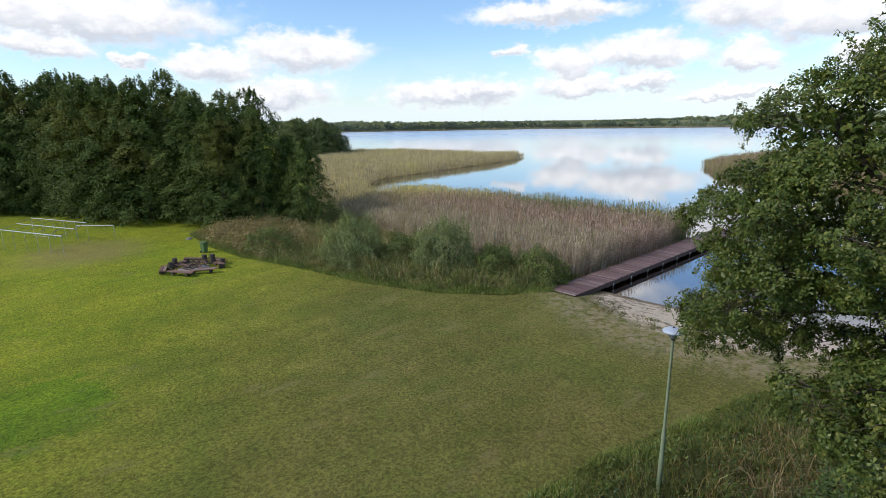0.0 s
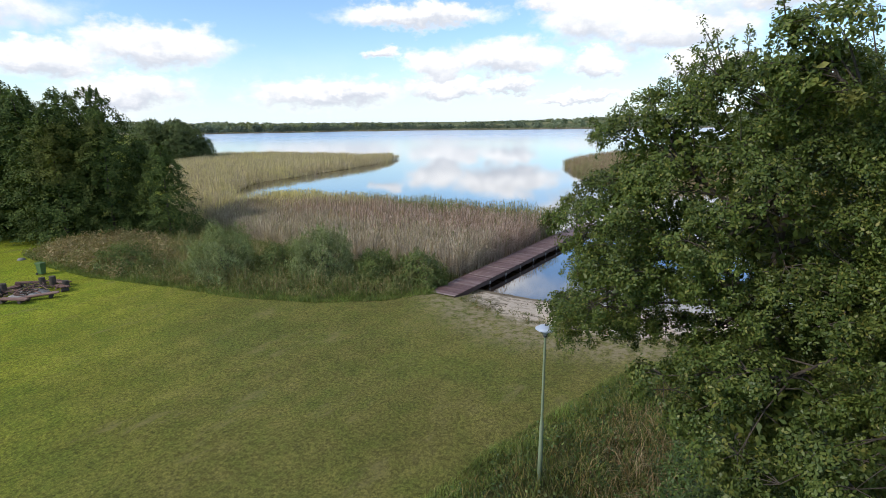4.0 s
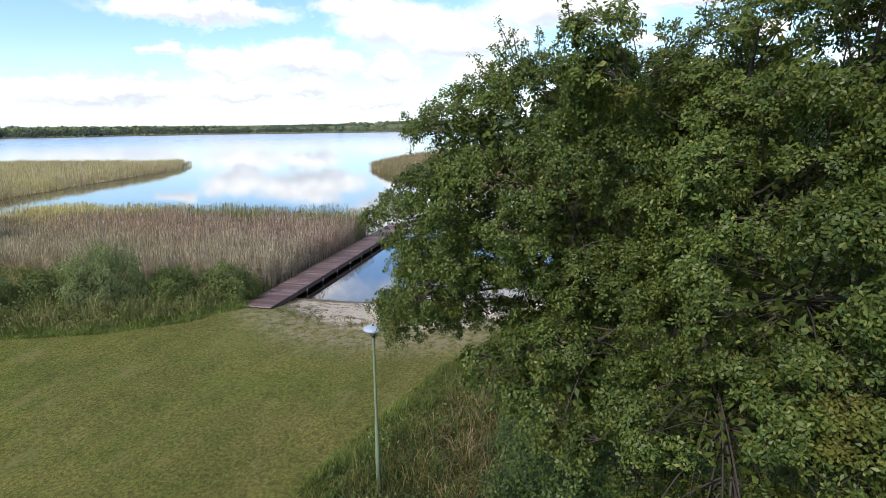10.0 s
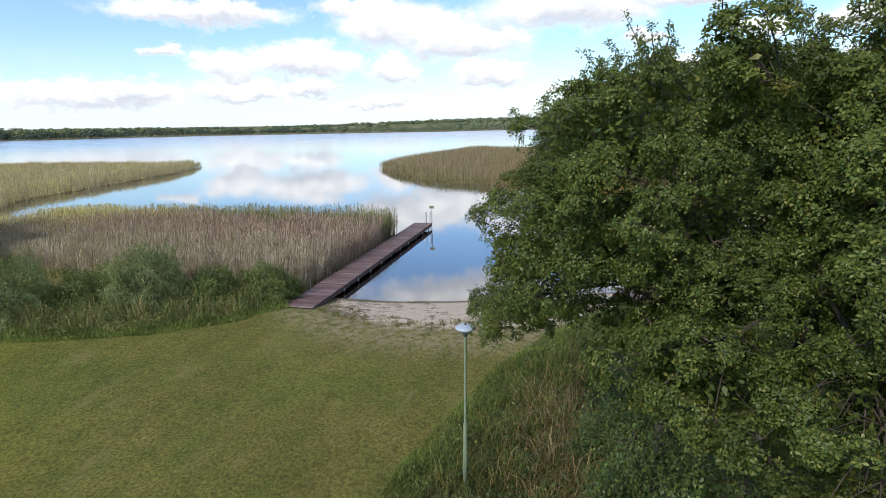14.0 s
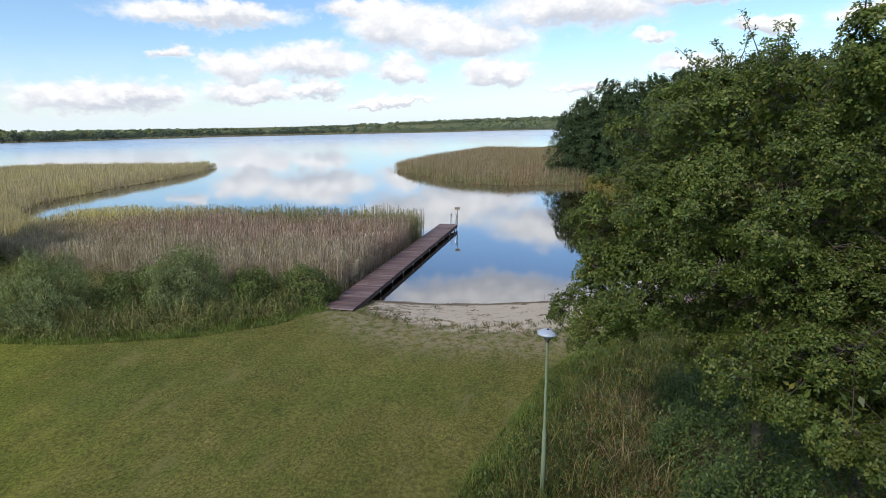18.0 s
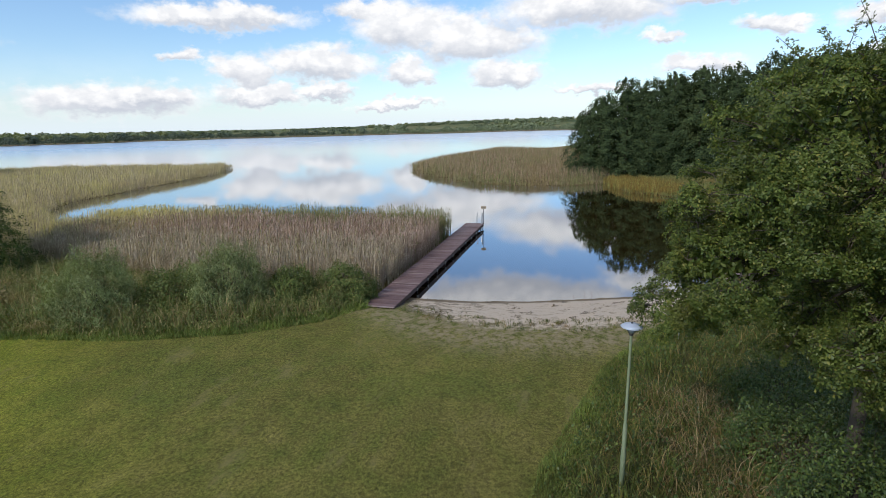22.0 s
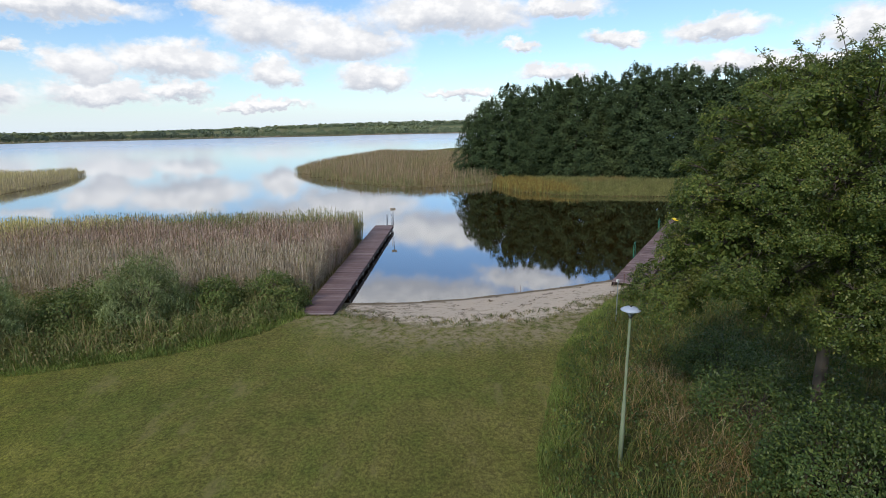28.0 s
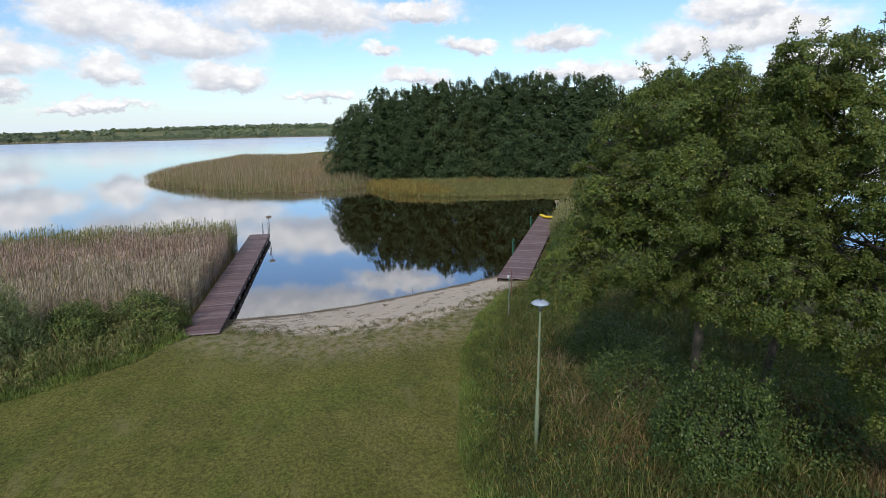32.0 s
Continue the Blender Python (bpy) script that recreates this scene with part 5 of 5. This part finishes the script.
def sign(place, tall, board, label, turn, post=DARK, name="water_sign", face=None):
    ob = thing(name, place, label, "sign", turn=turn)
    part("post", rod((0, 0, 0), (0, 0, tall), 0.025), post, ob)
    b = part("board", box((0.03, board[0], board[1]), (-0.03, 0, tall - board[1] / 2), bevel=0.004), face or BOARD, ob)
    part("frame", box((0.012, board[0] * 0.82, board[1] * 0.14), (-0.05, 0, tall - board[1] * 0.35), bevel=0), DARK, b)
    part("frame", box((0.012, board[0] * 0.6, board[1] * 0.14), (-0.05, 0, tall - board[1] * 0.68), bevel=0), DARK, b)
    return ob


sign((50.7, 16.98, 0.5), 1.75, (0.5, 0.26), "small brown notice board on a post at the jetty's end", 8)


def on_b(along, across, z=0.5):
    c, s = math.cos(radians(B_TURN)), math.sin(radians(B_TURN))
    return (BX + along * c - across * s, BY + along * s + across * c, z)


side = [on_b(a, c)[:2] for a, c in ((2.0, -1.6), (9.0, -1.5), (18.0, -1.45), (25.0, -1.5), (25.0, -4.0), (12.0, -4.5), (2.5, -4.0))]
weed_patch("jetty_side_grass", side, 9000, 1.2, 0.035, RIM_GRASS, "tall green grass crowding the side of the jetty", np.random.default_rng(18), 0.4)
far_side = [on_b(a, c)[:2] for a, c in ((14.0, -1.1), (25.5, -1.2), (26.0, -3.5), (15.0, -3.5))]
stuff("jetty_side_reeds", reed_mesh("jetty_side_reeds", scatter(far_side, 1500, np.random.default_rng(19)), 2.0, 0.03, np.random.default_rng(20)), REED_GREEN, "pale green reeds beside the end of the jetty", "reeds")
sign(on_b(25.2, -0.85), 1.75, (0.42, 0.3), "small pale notice board on a post beside the jetty", B_TURN + 10, STEEL)


def handrail(place, turn):
    ob = thing("handrail_hoop", place, "green painted steel handrail at the jetty's edge", "handrail", "green handrails", turn=turn)
    for y in (-0.3, 0.3):
        part("upright", rod((y, 0, -0.6), (y, 0, 1.0), 0.028), RAIL_GREEN, ob)
    pts = np.array([(-0.3, 0, 0.95), (-0.24, 0, 1.05), (0, 0, 1.08), (0.24, 0, 1.05), (0.3, 0, 0.95)])
    v, f = tube(pts, np.full(5, 0.028), 8)
    solid("top_rail", np_mesh("top_rail", v, f, smooth=True), RAIL_GREEN, ob)
    part("mid_rail", rod((-0.3, 0, 0.5), (0.3, 0, 0.5), 0.02), RAIL_GREEN, ob)
    return ob


handrail(on_b(7.2, 1.06), B_TURN)
handrail(on_b(18.2, 1.06), B_TURN)


def kayak(place, turn):
    ob = thing("kayak", place, "yellow plastic kayak lying across the jetty's end", "kayak", turn=turn)
    bm = bmesh.new()
    rings = []
    for t in np.linspace(-1, 1, 15):
        w, hgt = 0.34 * (1 - abs(t) ** 2.4) + 0.015, 0.17 * (1 - 0.5 * abs(t) ** 3)
        lift = 0.16 * abs(t) ** 2.5
        rings.append([bm.verts.new((t * 1.05, w * math.cos(a), 0.19 + lift + hgt * math.sin(a) * (1.0 if math.sin(a) < 0 else 0.7))) for a in np.arange(12) * math.pi / 6])
    for a, b in zip(rings, rings[1:]):
        for k in range(12):
            bm.faces.new((a[k], a[(k + 1) % 12], b[(k + 1) % 12], b[k]))
    bm.faces.new(rings[0]), bm.faces.new(rings[-1])
    part("hull", bm, YELLOW, ob, smooth=True)
    ring = [(0.42 * math.cos(a), 0.2 * math.sin(a), 0.325) for a in np.linspace(0, 2 * math.pi, 17)]
    v, f = tube(np.array(ring), np.full(17, 0.025), 6)
    solid("cockpit_rim", np_mesh("cockpit_rim", v, f, smooth=True), DARK, ob)
    return ob


kayak(on_b(23.6, -0.1, 0.5), B_TURN + 62)


# ---- lamp, posts ----
def street_lamp(place, tall, lean):
    ob = thing("street_lamp", place, "pale green steel lamp post with a wide grey cap", "street lamp")
    ob.matrix_basis = pose(*place, *lean)
    part("pole", lathe([(0.066, -0.4), (0.066, 0.9), (0.064, 1.0), (0.058, 1.05), (0.054, 1.75), (0.038, 1.85), (0.033, tall - 0.36), (0.033, tall - 0.3)], 14), POLE_GREEN, ob, smooth=True)
    part("collar", lathe([(0.045, tall - 0.34), (0.055, tall - 0.32), (0.055, tall - 0.28), (0.04, tall - 0.26)], 14), DARK, ob, smooth=True)
    part("lamp_glass", lathe([(0.05, tall - 0.28), (0.12, tall - 0.17), (0.135, tall - 0.11)], 20), GLASS, ob, "clear bowl under the cap", True)
    cap = part("cap", lathe([(0.25, tall - 0.12), (0.262, tall - 0.108), (0.19, tall - 0.06), (0.09, tall - 0.03), (0.04, tall - 0.022)], 28), CAP_GREY, ob, "wide shallow grey metal cap", True)
    part("finial", lathe([(0.028, tall - 0.03), (0.028, tall - 0.005), (0.012, tall + 0.01)], 12), DARK, cap)
    for k in range(3):
        a = k * 2.094
        part("bracket", rod((0.065 * math.cos(a), 0.065 * math.sin(a), tall - 0.28), (0.17 * math.cos(a), 0.17 * math.sin(a), tall - 0.11), 0.006), DARK, ob)
    return ob


street_lamp((11.74, 5.74, 0.95), 4.53, (0.3, 0.0, 0))
sign((22.6, 2.85, 0.85), 2.15, (0.16, 0.12), "thin grey post with a small white plate by the beach", 200, STEEL, "signpost", WHITE)
post = thing("marker_post", (26.0, 1.5, 0.5), "thin weathered wooden post by the beach", "post")
part("post", rod((0, 0, -0.2), (0.03, 0.02, 1.8), 0.025, 0.02), GREYWOOD, post)
for k, (x, y) in enumerate(((29.9, 6.9), (30.3, 6.5), (29.6, 7.5))):
    stick = thing("stick_in_water", (x, y, 0.0), "thin stick standing at the water's edge", "stick", "sticks at the water's edge")
    part("shaft", rod((0, 0, -0.4), (0.05 * (k - 1), 0.04, 0.5 - 0.08 * k), 0.012, 0.008, 6), GREYWOOD, stick)


# ---- fire place, bin, tent frame ----
def fire_place(cx, cy):
    z = float(height(cx, cy)[0])
    rng = np.random.default_rng(81)
    for k in range(7):
        a = k * math.pi / 3.5 + 0.2 + rng.normal() * 0.12
        out = 1.75 + rng.normal() * 0.16
        b = thing("log_bench", (cx + out * math.cos(a), cy + out * math.sin(a), z), "low weathered brown plank bench round the fire place", "bench", "benches round the fire place", turn=math.degrees(a) + 90 + rng.normal() * 13)
        tip = rng.normal() * 4
        part("seat", box((1.6 + rng.uniform(0, 0.4), 0.2, 0.07), (0, -0.11, 0.24), (rng.normal() * 4, tip, rng.normal() * 3), 0.012), GREYWOOD, b)
        part("seat", box((1.5 + rng.uniform(0, 0.4), 0.19, 0.07), (0.1, 0.11, 0.235), (rng.normal() * 4, tip, rng.normal() * 3), 0.012), GREYWOOD, b)
        for x in (-0.55, 0.55):
            part("leg", rod((x, -0.2, 0.1), (x, 0.2, 0.1), 0.11, 0.1, 9), BARK, b)
    for k, (dx, dy, tall) in enumerate(((1.5, 0.7, 0.62), (-0.9, 1.3, 0.65), (1.1, 1.2, 0.55), (-1.3, 0.9, 0.5), (1.75, -0.5, 0.45))):
        s = thing("stump_seat", (cx + dx, cy + dy, z), "short dark log seat by the fire place", "log seat", "log seats")
        part("log", rod((0, 0, 0), (0, 0, tall), 0.2, 0.18, 12), BARK, s)
    ash = thing("fire_bed", (cx, cy, z), "grey ash and charred ground of the fire place", "fire place")
    bm = lathe([(1.1, 0.01), (0.95, 0.05), (0.6, 0.11), (0.3, 0.15), (0.05, 0.17)], 22)
    for vert in bm.verts:
        vert.co.x *= 1 + 0.3 * noise.noise(vert.co * 1.7)
        vert.co.y *= 1 + 0.3 * noise.noise(vert.co * 1.3 + Vector((5, 0, 0)))
        vert.co.z += 0.06 * max(0.0, noise.noise(vert.co * 4.0)) * (vert.co.z > 0.03)
    part("ash_heap", bm, ASH, ash, smooth=True)
    pile = thing("firewood_heap", (cx, cy, z + 0.08), "heap of tangled firewood branches", "firewood")
    for k in range(64):
        a, e, ln = rng.uniform(0, 6.28), abs(rng.normal()) * 0.28, rng.uniform(0.4, 1.1)
        p = rng.normal(size=2) * 0.55
        d = np.array([math.cos(a) * math.cos(e), math.sin(a) * math.cos(e), math.sin(e)]) * ln / 2
        m = np.array([p[0], p[1], 0.06 + abs(d[2]) + rng.uniform(0, 0.2) * math.exp(-p @ p)])
        part("branch", rod(m - d, m + d, rng.uniform(0.02, 0.05), 0.015, 6), GREYWOOD if k % 2 else BARK, pile)


fire_place(11.5, 39.2)


def wheeled_bin(place, turn):
    ob = thing("wheeled_bin", place, "dark green wheeled rubbish bin at the lawn's edge", "bin", turn=turn)
    ob.scale = (0.86, 0.86, 0.86)
    bm = bmesh.new()
    bmesh.ops.create_cone(bm, cap_ends=True, segments=4, radius1=0.27, radius2=0.34, depth=0.86, matrix=pose(0, 0, 0.5, 0, 0, 45))
    part("body", bm, BIN_GREEN, ob)
    part("lid", box((0.5, 0.58, 0.06), (0, 0, 0.97), (3, 0, 0), 0.02), BIN_GREEN, ob)
    part("handle", rod((-0.22, 0.33, 0.9), (0.22, 0.33, 0.9), 0.018), BIN_GREEN, ob)
    for x in (-0.24, 0.24):
        part("wheel", rod((x - 0.03, 0.24, 0.1), (x + 0.03, 0.24, 0.1), 0.1, None, 14), DARK, ob)
    return ob


wheeled_bin(ground_at(13.75, 43.7), 20)
rock = thing("boulder", ground_at(14.7, 50.2), "small grey boulder at the edge of the wood", "rock")
bm = bmesh.new()
bmesh.ops.create_icosphere(bm, subdivisions=2, radius=0.3)
for vert in bm.verts:
    vert.co *= 1 + 0.18 * noise.noise(vert.co * 2.1)
    vert.co.z *= 0.6
part("stone", bm, STONE, rock, smooth=True)


def tent_frame(base, along, across, count, gap, tall):
    """The bare tubes of a long flat-roofed shelter: three long bars, cross bars, uprights."""
    a, c = Vector((*along, 0)), Vector((*across, 0))
    a.normalize()
    ob = thing("shelter_frame", base, "bare white tube frame of a long shelter standing on the grass", "shelter frame")
    up = Vector((0, 0, tall))
    long = a * gap * (count - 1)
    for k in range(3):
        part("long_bar", rod(c * k / 2 + up, c * k / 2 + up + long, 0.04), PALE, ob)
    for side in (Vector(), c):
        part("ground_rail", rod(side + Vector((0, 0, 0.04)), side + long + Vector((0, 0, 0.04)), 0.03), PALE, ob)
    for k in range(count):
        p = a * gap * k
        part("cross_bar", rod(p + up, p + c + up, 0.022), STEEL, ob)
        for side in (Vector(), c):
            part("upright", rod(p + side, p + side + up, 0.02), STEEL, ob)
        part("joint", rod(p + up - a * 0.1, p + up + a * 0.1, 0.055), PALE, ob)
    return ob


tent_frame((5.5, 50.4, 0.42), (-3.1, 6.9), (2.6, 5.4), 6, 1.53, 1.72)
rail = thing("low_rail", (10.2, 56.1, 0.42), "low white bar on thin legs near the wood", "rail")
part("bar", rod((0, 0, 1.15), (-2.6, 1.5, 1.3), 0.05), WHITE, rail)
for x, y in ((0, 0), (-2.6, 1.5)):
    part("leg", rod((x, y, 0), (x, y, 1.2), 0.025), STEEL, rail)
